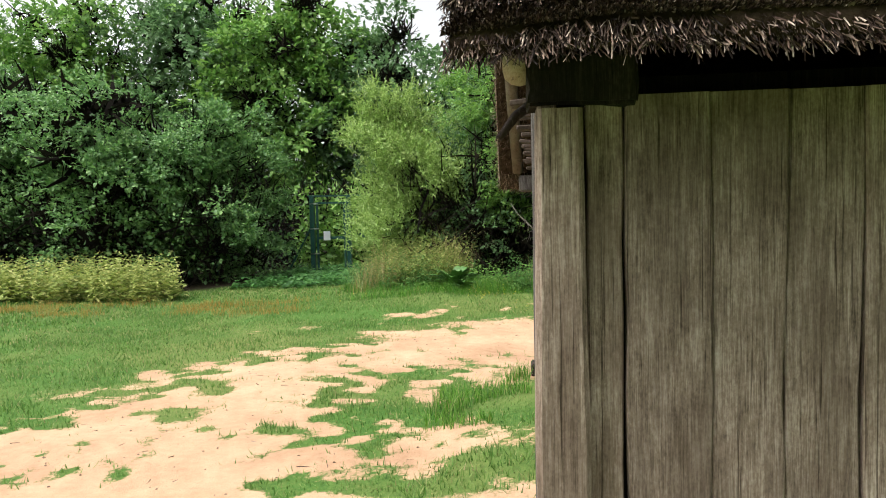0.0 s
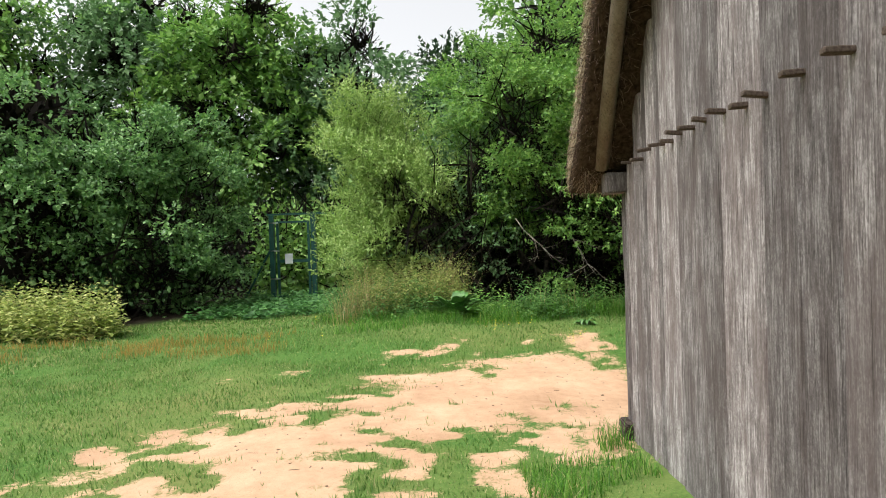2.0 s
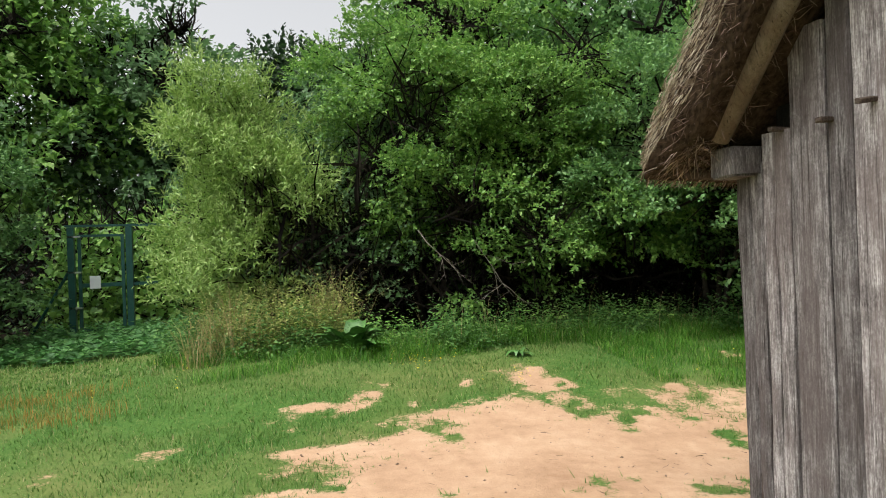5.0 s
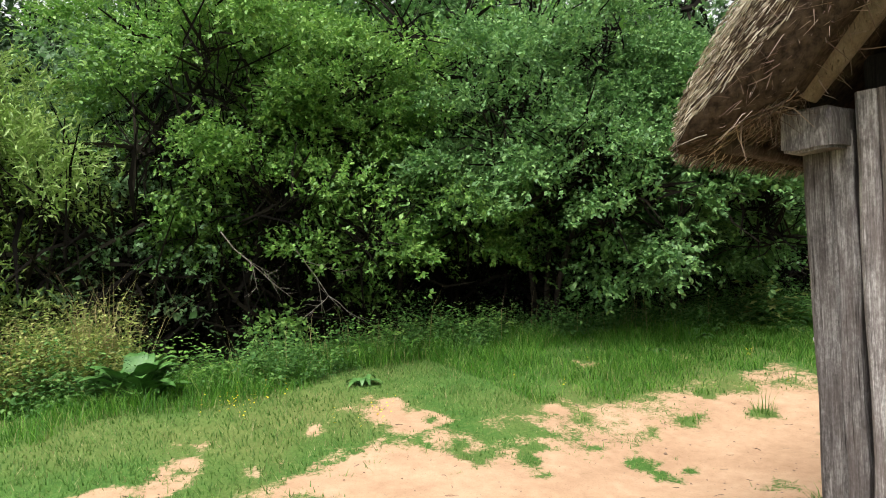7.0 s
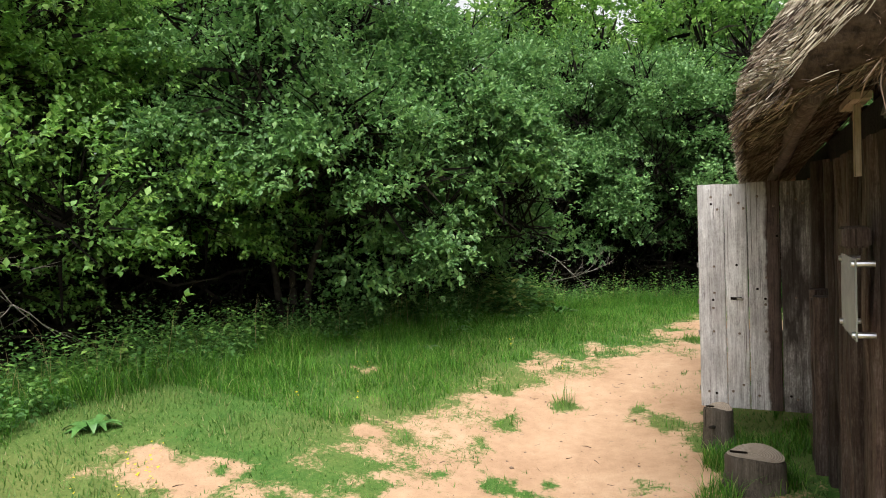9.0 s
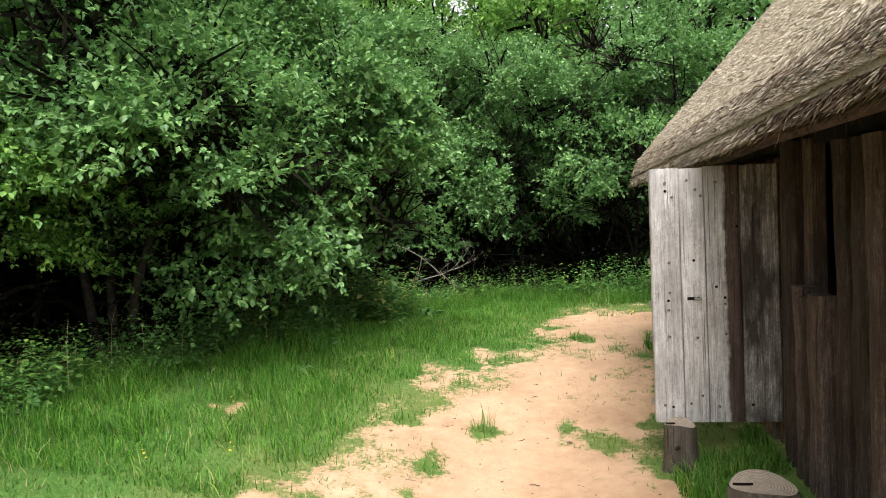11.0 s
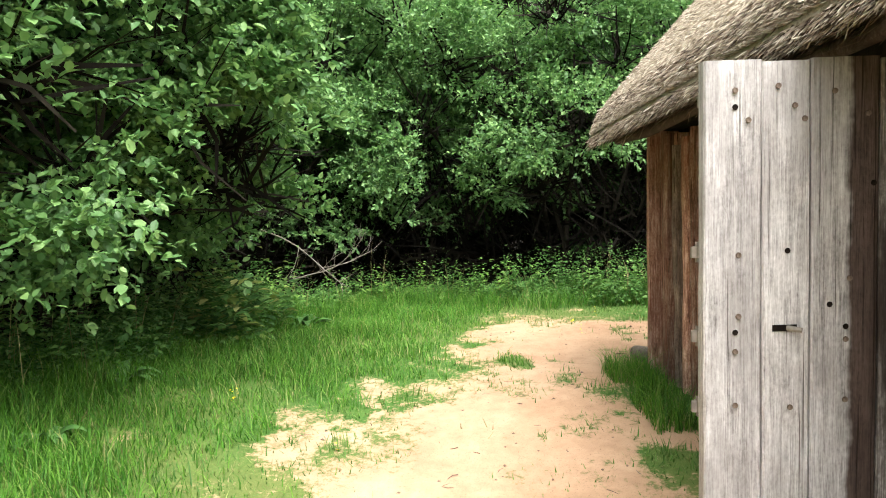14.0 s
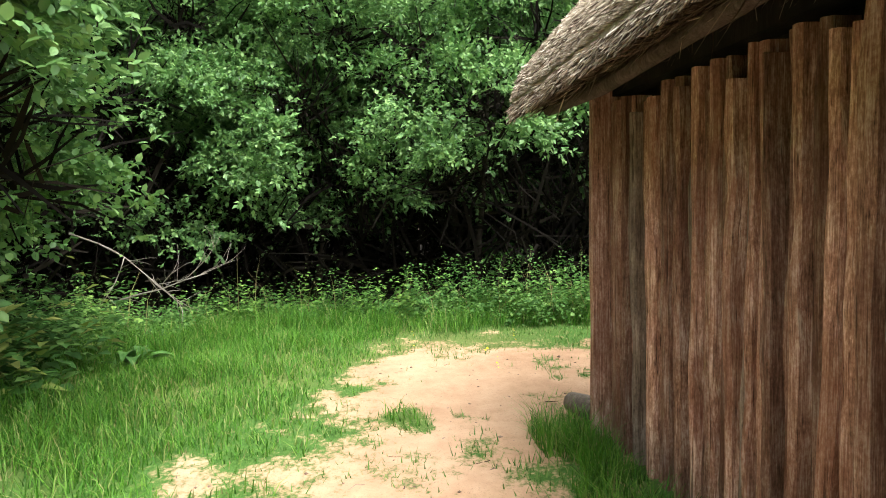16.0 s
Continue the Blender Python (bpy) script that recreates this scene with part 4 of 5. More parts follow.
def foot_weeds(n, line, near, far, top, leaf, mat, label, seed):
    """Leafy stalks along a line: each a column of small leaves."""
    x_, y_ = ru.uniform(-3.5, 10, n), ru.uniform(3, 16, n)
    d = inside_by(line, x_, y_) + (lattice(x_ * 1.3, y_ * 1.3, seed + 1) - 0.5) * 0.5
    ok = (d > near) & (d < far)
    x_, y_ = x_[ok], y_[ok]
    m, per = len(x_), 20
    tall = top * ru.uniform(0.3, 1.0, m) ** 1.4 * (0.35 + 1.1 * lattice(x_ * 1.7, y_ * 1.7, seed))
    t = ru.uniform(0.05, 1, (m, per))
    lean = ru.normal(0, 0.14, (m, 1, 2))
    ang = ru.uniform(0, math.tau, (m, per))
    wide = 0.07 * (1.15 - t)
    pos = np.stack([x_[:, None] + lean[..., 0] * t + wide * np.cos(ang), y_[:, None] + lean[..., 1] * t + wide * np.sin(ang), height(x_, y_)[:, None] + tall[:, None] * t], 2)
    ax = np.stack([np.cos(ang), np.sin(ang), ru.normal(-0.1, 0.3, (m, per))], 2)
    nor = np.array([0, 0, 1.0]) + ru.normal(0, 0.3, (m, per, 3))
    size = leaf * ru.uniform(0.6, 1.3, (m, per)) * (1.2 - 0.6 * t)
    me = leaf_mesh("hedge_foot", pos.reshape(-1, 3), ax.reshape(-1, 3), nor.reshape(-1, 3), size.ravel(), 0.3)
    return tagged(link("hedge_foot", me, mat), label, "undergrowth", kind="stuff")


def undergrowth(name, n, xa, xb, ya, yb, line, near, far, top, leaf, mat, label, seed):
    x_, y_ = ru.uniform(xa, xb, n), ru.uniform(ya, yb, n)
    d = inside_by(line, x_, y_)
    ok = (d > near) & (d < far)
    x_, y_ = x_[ok], y_[ok]
    z_ = height(x_, y_) + top * ru.uniform(0.03, 1, len(x_)) ** 1.3 * (0.5 + lattice(x_ * 1.5, y_ * 1.5, seed))
    pos = np.stack([x_, y_, z_], 1)
    m = leaf_mesh(name, pos, ru.normal(size=pos.shape), ru.normal(size=pos.shape) + np.array([0, 0, 1.0]), leaf * ru.uniform(0.6, 1.3, len(x_)), 0.36)
    return tagged(link(name, m, mat), label, "undergrowth", kind="stuff")


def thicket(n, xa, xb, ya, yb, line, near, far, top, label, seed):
    """Bare stems and dead wood, coloured near black in place of shade."""
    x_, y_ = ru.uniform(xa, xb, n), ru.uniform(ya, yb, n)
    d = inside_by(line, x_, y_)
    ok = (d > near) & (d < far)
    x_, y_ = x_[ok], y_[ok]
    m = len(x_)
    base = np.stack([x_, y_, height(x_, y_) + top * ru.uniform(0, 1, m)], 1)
    ob = strands("thicket", base, ru.normal(size=(m, 3)) + np.array([0, 0, 0.7]), ru.uniform(0.5, 1.3, m), 0.02, SHADE_TWIG, None, seed)
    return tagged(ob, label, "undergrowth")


thicket(60000, -3.5, 16, 0, 20, HEDGE_LINE, 1.0, 5.0, 2.0, "near-black stems standing in for shade inside the hedge", 95)
thicket(8000, -22, -6, 13, 22, BUSH_LINE, 1.0, 6.0, 1.8, "near-black stems standing in for shade under the thorn bushes", 96)
thicket(3000, -9, 0, 20.5, 25, [(-9, 20), (0, 20), (0, 26), (-9, 26)], 0, 9, 2.5, "near-black stems standing in for shade beyond the gate", 97)
undergrowth("undergrowth", 1800, -3.5, 15, 0, 20, HEDGE_LINE, 0.8, 3.0, 1.0, 0.1, LEAF_DEEP, "dark shaded undergrowth behind the hedge", 91)
undergrowth("undergrowth", 9000, -22, -6, 13, 22, BUSH_LINE, 0.5, 4.0, 1.4, 0.13, LEAF_DEEP, "dark shaded undergrowth under thorn bushes", 92)
undergrowth("undergrowth", 6000, -7, -2.5, 19.8, 23, [(-8, 19.6), (-2, 19.6), (-2, 24), (-8, 24)], 0, 9, 2.4, 0.18, LEAF_MID, "green undergrowth beyond the gate", 93)
foot_weeds(32000, HEDGE_LINE, -0.35, 0.55, 0.7, 0.06, LEAF_FOOT, "low nettles and brambles along the hedge foot", 94)

# ---- grass ----
rg = np.random.RandomState(77)


def scatter(n, xa, xb, ya, yb):
    return np.stack([rg.uniform(xa, xb, n), rg.uniform(ya, yb, n)], 1)


def in_house(p):
    return (p[:, 0] > 0.1) & (p[:, 0] < 5.85) & (p[:, 1] > 1.98) & (p[:, 1] < 6.66)


p = scatter(330000, -6.5, 9.5, 2.4, 12.4)
p = p[lattice(p[:, 0] * 1.1, p[:, 1] * 1.1, 45) * 0.6 + lattice(p[:, 0] * 4, p[:, 1] * 4, 46) * 0.4 + 0.35 > rg.rand(len(p))]
p = p[(sand_at(p[:, 0], p[:, 1]) + rg.uniform(-0.45, 0.4, len(p)) < 0.42) & ((p[:, 0] < 2.0) | (p[:, 1] < 7.9) | (rg.rand(len(p)) < 0.6)) & ~in_house(p) & (inside_by(HEDGE_LINE, p[:, 0], p[:, 1]) < 0.1)]
blades("lawn", p, 0.015, 0.05, 0.0042, GRASS, 1, "short trodden green turf", 1.2, True)
p = scatter(90000, -15, -2, 9.0, 19.6)
p = p[(inside_by(BUSH_LINE, p[:, 0], p[:, 1]) < 0) & ~((p[:, 0] > -6.5) & (p[:, 1] < 12.4))]
blades("lawn", p, 0.02, 0.07, 0.009, GRASS, 2, "short green turf further off", 1.2, True)
p = scatter(36000, -16, -6.5, 3, 9.0)
blades("lawn", p, 0.02, 0.07, 0.009, GRASS, 4, "short green turf further off", 1.2, True)
# longer, lusher grass towards the hedge
p = scatter(330000, -4.5, 10, 3, 13.5)
d = inside_by(HEDGE_LINE, p[:, 0], p[:, 1])
p = p[(d < 0.5) & (d > -1.7) & (rg.rand(len(p)) < np.clip(1.15 + d * 0.62, 0.04, 1)) & (sand_at(p[:, 0], p[:, 1]) < 0.3) & (lattice(p[:, 0] * 1.4, p[:, 1] * 1.4, 41) + np.clip(d + 0.6, -0.5, 0.4) > 0.35)]
q = scatter(115000, 1.8, 9.2, 7.6, 11.6)
e = inside_by(HEDGE_LINE, q[:, 0], q[:, 1])
q = q[(e < 0) & (rg.rand(len(q)) < np.clip(1.2 + e * 0.33, 0.3, 1)) & (sand_at(q[:, 0], q[:, 1]) + rg.uniform(-0.15, 0.15, len(q)) < 0.3) & (lattice(q[:, 0] * 2.2, q[:, 1] * 2.2, 43) + rg.uniform(-0.25, 0.25, len(q)) > 0.3)]
blades("long_grass", q, 0.04, 0.13, 0.0034, LUSH, 5, "ankle-deep fresh green grass beside the sandy path", 1.3)
blades("long_grass", p, 0.07, 0.25, 0.0032, LUSH, 3, "lush long green grass beside the hedge", 1.4)

# unseen tree copies, added behind the start of the path to darken the south wall
far_trees = [o for o in scene.objects if o.name.startswith("tall_tree") and o.parent is None]
for k, (x, y) in enumerate(((-8, -13), (-1, -15), (6, -13))):
    copy_thing(far_trees[7 + k], pose(x, y, 0, 0, 0, 70 * k))

# ---- the door ----
door = thing("plank_door", pose(2.875, 6.62, 0.17), "open plank door of pale bleached oak with wooden pegs", "door")
for k, (a, b_, mat) in enumerate(((0.0, 0.225, SOOT_WOOD), (0.225, 0.435, DAMP_WOOD), (0.435, 0.585, PALE_WOOD), (0.585, 0.765, PALE_WOOD))):
    o = part("plank", plank(b_ - a - 0.004, 1.605 + 0.006 * (k % 2), 0.045, 500 + k, 0.0022, 8), mat, door)
    o.matrix_basis = pose(-0.02, b_, 0, 0, 0, -90)
for z in (1.5, 1.03, 0.76, 0.53, 0.12):
    bm = bmesh.new()
    box(bm, 0.026, 0.07, 0.03, 0.755 + (0.024 if z < 1.2 else 0.0), z - 0.035, z + 0.03)
    bmesh.ops.bevel(bm, geom=list(bm.edges), offset=0.015, segments=2, affect="EDGES")
    part("ledge", bm, PALE_LOG, door)


def peg_disc(r0, depth):
    bm = bmesh.new()
    a = [bm.verts.new((-0.002, r0 * math.cos(q), r0 * math.sin(q))) for q in (math.tau * i / 8 for i in range(8))]
    b_ = [bm.verts.new((-depth, r0 * 0.85 * math.cos(q), r0 * 0.85 * math.sin(q))) for q in (math.tau * i / 8 for i in range(8))]
    for i in range(8):
        bm.faces.new((a[i], a[(i + 1) % 8], b_[(i + 1) % 8], b_[i]))
    bm.faces.new(b_)
    bmesh.ops.recalc_face_normals(bm, faces=bm.faces)
    me = bpy.data.meshes.new("peg_head")
    bm.to_mesh(me)
    bm.free()
    return me


OLD_PEG = plain("brown oak peg head", (0.10, 0.07, 0.05), (0.26, 0.20, 0.16), 70, 0.8, 0.2, 0.4)
HOLE = plain("dark peg hole", (0.008, 0.006, 0.005), (0.02, 0.015, 0.012), 60, 0.95, 0.05, 0.1)
head_mesh, hole_mesh = peg_disc(0.0095, 0.006), peg_disc(0.0095, 0.0025)
head_mesh.materials.append(OLD_PEG)
hole_mesh.materials.append(HOLE)
DOOR_PEGS = ((0.67, 1.52, 0), (0.67, 1.47, 1), (0.63, 1.43, 0), (0.54, 1.53, 0), (0.49, 1.47, 0), (0.46, 1.43, 0), (0.37, 1.51, 0), (0.27, 1.44, 0), (0.18, 1.52, 0), (0.13, 1.48, 0), (0.09, 1.45, 0), (0.25, 1.23, 1), (0.66, 1.02, 0), (0.51, 1.03, 1), (0.32, 0.94, 0), (0.66, 0.83, 0), (0.67, 0.78, 1), (0.67, 0.72, 0), (0.38, 0.86, 1), (0.33, 0.79, 1), (0.33, 0.75, 0), (0.14, 0.8, 0), (0.67, 0.55, 0), (0.5, 0.54, 0), (0.33, 0.56, 0), (0.71, 0.11, 0), (0.66, 0.1, 1), (0.48, 0.17, 0), (0.55, 0.12, 0), (0.38, 0.1, 0), (0.18, 0.11, 1), (0.14, 0.09, 0))
for y, z, hole in DOOR_PEGS:
    o = new("peg_hole" if hole else "peg_head", hole_mesh if hole else head_mesh)
    o.parent = door
    o.matrix_basis = pose(-0.0215, y, z, random.uniform(0, 45))
bm = bmesh.new()
box(bm, -0.0235, -0.015, 0.48, 0.555, 0.78, 0.80)
part("latch_slot", bm, HOLE, door)
bm = bmesh.new()
tube(bm, [(-0.02, 0.51, 0.79), (-0.045, 0.475, 0.786)], [0.009, 0.008], 8)
part("latch_stick", bm, PALE_LOG, door)


# ---- stumps and logs by the wall ----
def stump(x, y, radius, top, label, seed, spur=False):
    """A cut trunk with a flared, fluted foot and a slightly hollow top."""
    r = random.Random(seed)
    g = ground_z(x, y) - 0.05
    t = thing("tree_stump", pose(x, y, g), label, "stump")
    h = top - g
    bm = bmesh.new()
    rings = []
    ph = [r.uniform(0, 6) for _ in range(3)]
    for z, f in ((0, 1.3), (h * 0.25, 1.1), (h * 0.6, 1.0), (h * 0.94, 1.0), (h, 0.95)):
        rings.append([bm.verts.new((radius * f * (1 + 0.06 * math.sin(3 * a + ph[0]) + 0.05 * math.sin(7 * a + ph[1])) * math.cos(a), radius * f * (1 + 0.06 * math.sin(3 * a + ph[0]) + 0.05 * math.sin(7 * a + ph[1])) * math.sin(a), z + (0.012 * math.sin(a * 2 + ph[2]) if z > h * 0.9 else 0))) for a in (math.tau * i / 28 for i in range(28))])
    for a, b_ in zip(rings, rings[1:]):
        for i in range(28):
            bm.faces.new((a[i], a[(i + 1) % 28], b_[(i + 1) % 28], b_[i]))
    part("bark", bm, BARK_LIGHT, t, smooth=True)
    bm = bmesh.new()
    inner = []
    for f, dz in ((0.96, 0.002), (0.6, -0.002), (0.25, -0.004)):
        inner.append([bm.verts.new((radius * f * (1 + 0.05 * math.sin(3 * a + ph[0])) * math.cos(a), radius * f * (1 + 0.05 * math.sin(3 * a + ph[0])) * math.sin(a), h + dz + 0.012 * math.sin(a * 2 + ph[2]) * f)) for a in (math.tau * i / 28 for i in range(28))])
    for a, b_ in zip(inner, inner[1:]):
        for i in range(28):
            bm.faces.new((a[i], a[(i + 1) % 28], b_[(i + 1) % 28], b_[i]))
    bm.faces.new(inner[-1])
    part("sawn_top", bm, SAWN, t, "grey sawn end with rings and a crack", True)
    if spur:
        bm = bmesh.new()
        tube(bm, [(-radius * 0.8, 0.02, h * 0.62), (-radius * 1.5, 0.05, h * 0.66)], [0.014, 0.009], 7)
        part("branch_stub", bm, BARK, t, smooth=True)
    bm = bmesh.new()
    box(bm, -0.002, 0.002, radius * 0.25, radius * 0.85, h - 0.02, h + 0.006)
    part("crack", bm, HOLE, t)
    return t


def sawn_material():
    m, n, l, b = material("grey sawn end grain", 0.9, 0.15)
    co = n.new("ShaderNodeTexCoord").outputs["Object"]
    w = n.new("ShaderNodeTexWave")
    w.wave_type, w.rings_direction = "RINGS", "Z"
    w.inputs["Scale"].default_value, w.inputs["Distortion"].default_value, w.inputs["Detail"].default_value = 22, 3, 3
    l.new(co, w.inputs["Vector"])
    f = noise_at(n, l, co, 25, 5, 0.7)
    r = ramp(n, [(0.2, (0.18, 0.135, 0.10)), (0.8, (0.50, 0.42, 0.34))])
    l.new(math_node(n, l, "ADD", math_node(n, l, "MULTIPLY", w.outputs["Fac"], 0.35), math_node(n, l, "MULTIPLY", f, 0.65)), r.inputs[0])
    l.new(r.outputs[0], b.inputs["Base Color"])
    bump(n, l, b, w.outputs["Fac"], 0.3, 0.004)
    return m


BARK_LIGHT = wood("stripped stump wood", (0.07, 0.055, 0.045), (0.18, 0.15, 0.12), (0.33, 0.29, 0.24), (0.08, 0.06, 0.05), 0.5)
SAWN = sawn_material()
stump(1.93, 7.04, 0.16, 0.16, "low sawn stump seat with a cracked grey top", 3)
stump(2.74, 7.27, 0.095, 0.20, "short weathered stump propping the open door", 4, True)
log = thing("log_chunk", pose(6.05, 6.62, ground_z(6.05, 6.62), 0, 0, 25), "short split log lying by the wall foot", "log")
bm = bmesh.new()
tube(bm, [(-0.13, 0, 0.06), (0, 0.01, 0.065), (0.13, 0, 0.06)], [0.065, 0.07, 0.06], 10)
part("log", bm, BARK_LIGHT, log, smooth=True)
for z0, z1 in ((0.0, 0.085), (0.095, 0.17)):
    bm = bmesh.new()
    box(bm, 0.12, 0.3, 6.42, 6.66, z0, z1)
    bmesh.ops.bevel(bm, geom=list(bm.edges), offset=0.012, segments=2, affect="EDGES")
    part("sill_block", bm, DARK_WOOD, house)

# ---- notice panel, lath and block on the eaves wall ----
panel = thing("notice_panel", pose(0.58, 6.715, 1.25), "weathered clear plastic notice panel on steel bolts", "sign")
bm = bmesh.new()
box(bm, -0.19, 0.19, -0.003, 0.003, -0.145, 0.145)
part("sheet", bm, ACRYLIC, panel)
for sx in (-0.17, 0.17):
    for sz in (-0.125, 0.125):
        bm = bmesh.new()
        tube(bm, [(sx, -0.06, sz), (sx, 0.012, sz)], [0.011, 0.011], 10)
        part("bolt", bm, STEEL, panel, "shiny steel standoff bolt")
lath = thing("hanging_lath", pose(0.43, 6.70, 1.68), "loose wooden laths tucked under the eaves", "lath")
bm = bmesh.new()
box(bm, -0.018, 0.018, -0.01, 0.01, 0.0, 0.25)
part("upright_lath", bm, POLE_WOOD, lath)
bm = bmesh.new()
box(bm, -0.12, 0.2, -0.03, 0.03, 0.252, 0.275)
part("cross_lath", bm, POLE_WOOD, lath)
block = thing("wood_block", pose(0.5, 6.70, 1.43), "small dark wooden block on the wall", "block")
bm = bmesh.new()
box(bm, -0.07, 0.07, -0.04, 0.05, 0, 0.075)
bmesh.ops.bevel(bm, geom=list(bm.edges), offset=0.008, segments=2, affect="EDGES")
part("block", bm, DARK_WOOD, block)

# ---- the gate and its fence ----
gate = thing("steel_gate", pose(-5.33, 18.6, ground_z(-5.33, 18.6)), "dark green steel gate frame with a wire mesh leaf", "gate")

for x in (-0.54, 0.54):
    bm = bmesh.new()
    box(bm, x - 0.06, x + 0.06, -0.06, 0.06, -0.05, 2.2)
    part("gate_post", bm, GATE_GREEN, gate)
bm = bmesh.new()
box(bm, -0.65, 1.3, -0.03, 0.03, 2.205, 2.25)
part("top_bar", bm, GATE_GREEN, gate)
leaf_ = part("gate_leaf", (lambda q: (box(q, -0.42, -0.36, -0.02, 0.02, 0.08, 2.05), box(q, 0.38, 0.44, -0.02, 0.02, 0.08, 2.05), box(q, -0.36, 0.38, -0.02, 0.02, 0.98, 1.06), box(q, -0.36, 0.38, -0.02, 0.02, 0.08, 0.13), box(q, -0.36, 0.38, -0.02, 0.02, 2.0, 2.05), q)[-1])(bmesh.new()), GATE_GREEN, gate)
bm = bmesh.new()
box(bm, 0.6, 1.5, -0.03, 0.03, 0.98, 1.05)
box(bm, 0.85, 0.95, -0.04, 0.04, 1.04, 1.16)
part("slide_bolt", bm, GATE_GREEN, gate)
for k in range(3):
    bm = bmesh.new()
    box(bm, -0.60, -0.36, -0.06, 0.06, 0.55 + 0.72 * k, 0.585 + 0.72 * k)
    part("hinge", bm, STEEL, gate)
bm = bmesh.new()
tube(bm, [(-0.6, 0, 1.3), (-1.35, 0.05, -0.02)], [0.03, 0.03], 6)
part("brace", bm, GATE_GREEN, gate)
notice = thing("paper_notice", pose(-5.44, 18.565, ground_z(-5.4, 18.6) + 1.08), "small white notice fixed to the gate", "sign")
bm = bmesh.new()
box(bm, -0.1, 0.1, -0.004, 0.004, -0.13, 0.13)
part("board", bm, PAPER, notice)
fence = thing("mesh_fence", pose(-5.9, 18.62, ground_z(-7, 18.6)), "dark green chain-link fence among the bushes", "fence")
bm = bmesh.new()
for k in range(34):
    for s in (1, -1):
        x0 = -3.2 + k * 0.14 - (0.7 if s > 0 else -0.7)
        a, b_ = Vector((x0, 0, 0.05)), Vector((x0 + s * 1.4, 0, 2.0))
        if max(a.x, b_.x) < -0.03:
            tube(bm, [a, b_], [0.0035, 0.0035], 3)
part("chain_link", bm, GATE_GREEN, fence)
for x in (-2.9,):
    bm = bmesh.new()
    box(bm, x - 0.03, x + 0.03, -0.03, 0.03, -0.05, 2.1)
    part("fence_post", bm, GATE_GREEN, fence)


# ---- weeds, docks and dry stalks ----
def stalks(name, xy, hmin, hmax, per, leaf, slim, mat, seed, label, category="weeds"):
    """Leafy upright stalks as one growth."""
    r = np.random.RandomState(seed)
    n = len(xy)
    hh = r.uniform(hmin, hmax, n)
    base = np.stack([xy[:, 0], xy[:, 1], height(xy[:, 0], xy[:, 1])], 1)
    lean = r.normal(0, 0.16, (n, 2))
    t = np.linspace(0.12, 1.0, per)[None] + r.uniform(-0.05, 0.05, (n, per))
    pos = np.stack([base[:, None, 0] + lean[:, None, 0] * t * hh[:, None], base[:, None, 1] + lean[:, None, 1] * t * hh[:, None], base[:, None, 2] + t * hh[:, None]], -1)
    a = np.arange(per)[None] * 2.4 + r.uniform(0, 6, (n, 1))
    ax = np.stack([np.cos(a), np.sin(a), r.uniform(-0.35, 0.6, (n, per))], -1)
    size = leaf * (1.25 - 0.7 * t) * r.uniform(0.7, 1.2, (n, per))
    nor = np.tile(np.array([0, 0, 1.0]), (n * per, 1)) + r.normal(0, 0.25, (n * per, 3))
    return tagged(link(name, leaf_mesh(name, pos.reshape(-1, 3), ax.reshape(-1, 3), nor, size.ravel(), slim), mat), label, category, kind="stuff")


p = scatter(1900, -15, -5.9, 11.9, 14.3)
p = p[(lattice(p[:, 0] * 1.1, p[:, 1] * 1.1, 61) > 0.28 + np.clip(p[:, 0] + 7.4, 0, 2) * 0.35) & (p[:, 1] > 12.1 + 0.05 * (p[:, 0] + 10) ** 2 * 0.4)]
stalks("nettle_patch", p, 0.4, 0.95, 16, 0.14, 0.24, WEED, 71, "yellow-green nettles and tall weeds before the bushes")
p = scatter(700, -6.6, -2.6, 14.6, 19.3)
stalks("low_weeds", p, 0.08, 0.28, 8, 0.16, 0.34, DOCK, 72, "low broad-leaved weeds before the gate")
p = scatter(800, -3.1, -1.0, 12.3, 13.9)
p = p[inside_by(HEDGE_LINE, p[:, 0], p[:, 1]) > -0.1]
stalks("tall_weeds", p, 0.3, 1.0, 16, 0.09, 0.2, WEED, 73, "tall yellowing weeds at the willow's foot")
p = scatter(900, -3.2, -0.9, 12.4, 13.5)
p = p[lattice(p[:, 0] * 1.7, p[:, 1] * 1.7, 66) > 0.4]
blades("dry_grass", p, 0.4, 1.15, 0.0045, DRY, 74, "tall dry straw-coloured grass beside the willow", 0.9)
p = scatter(4200, -0.5, 9.8, 4, 13)
d = inside_by(HEDGE_LINE, p[:, 0], p[:, 1])
p = p[(d > -0.35) & (d < 0.35)]
blades("dry_stalks", p, 0.2, 0.7, 0.0028, DRY, 75, "thin dry grass stalks along the hedge", 0.8)
p = scatter(9000, -1, 10, 4, 13)
d = inside_by(HEDGE_LINE, p[:, 0], p[:, 1])
p = p[(d > -0.25) & (d < 0.4) & (lattice(p[:, 0] * 1.3, p[:, 1] * 1.3, 62) > 0.45)]
stalks("hedge_weeds", p, 0.15, 0.6, 10, 0.085, 0.33, LEAF_MID, 76, "leafy green weeds along the hedge foot")
p = scatter(260, -10, -3.6, 10.4, 11.9)
p = p[lattice(p[:, 0] * 0.9, p[:, 1] * 1.6, 63) > 0.45]
blades("sorrel", np.repeat(p, 22, 0) + rg.normal(0, 0.14, (len(p) * 22, 2)), 0.05, 0.15, 0.004, SORREL, 77, "rusty seeding sorrel in the turf", 0.6)


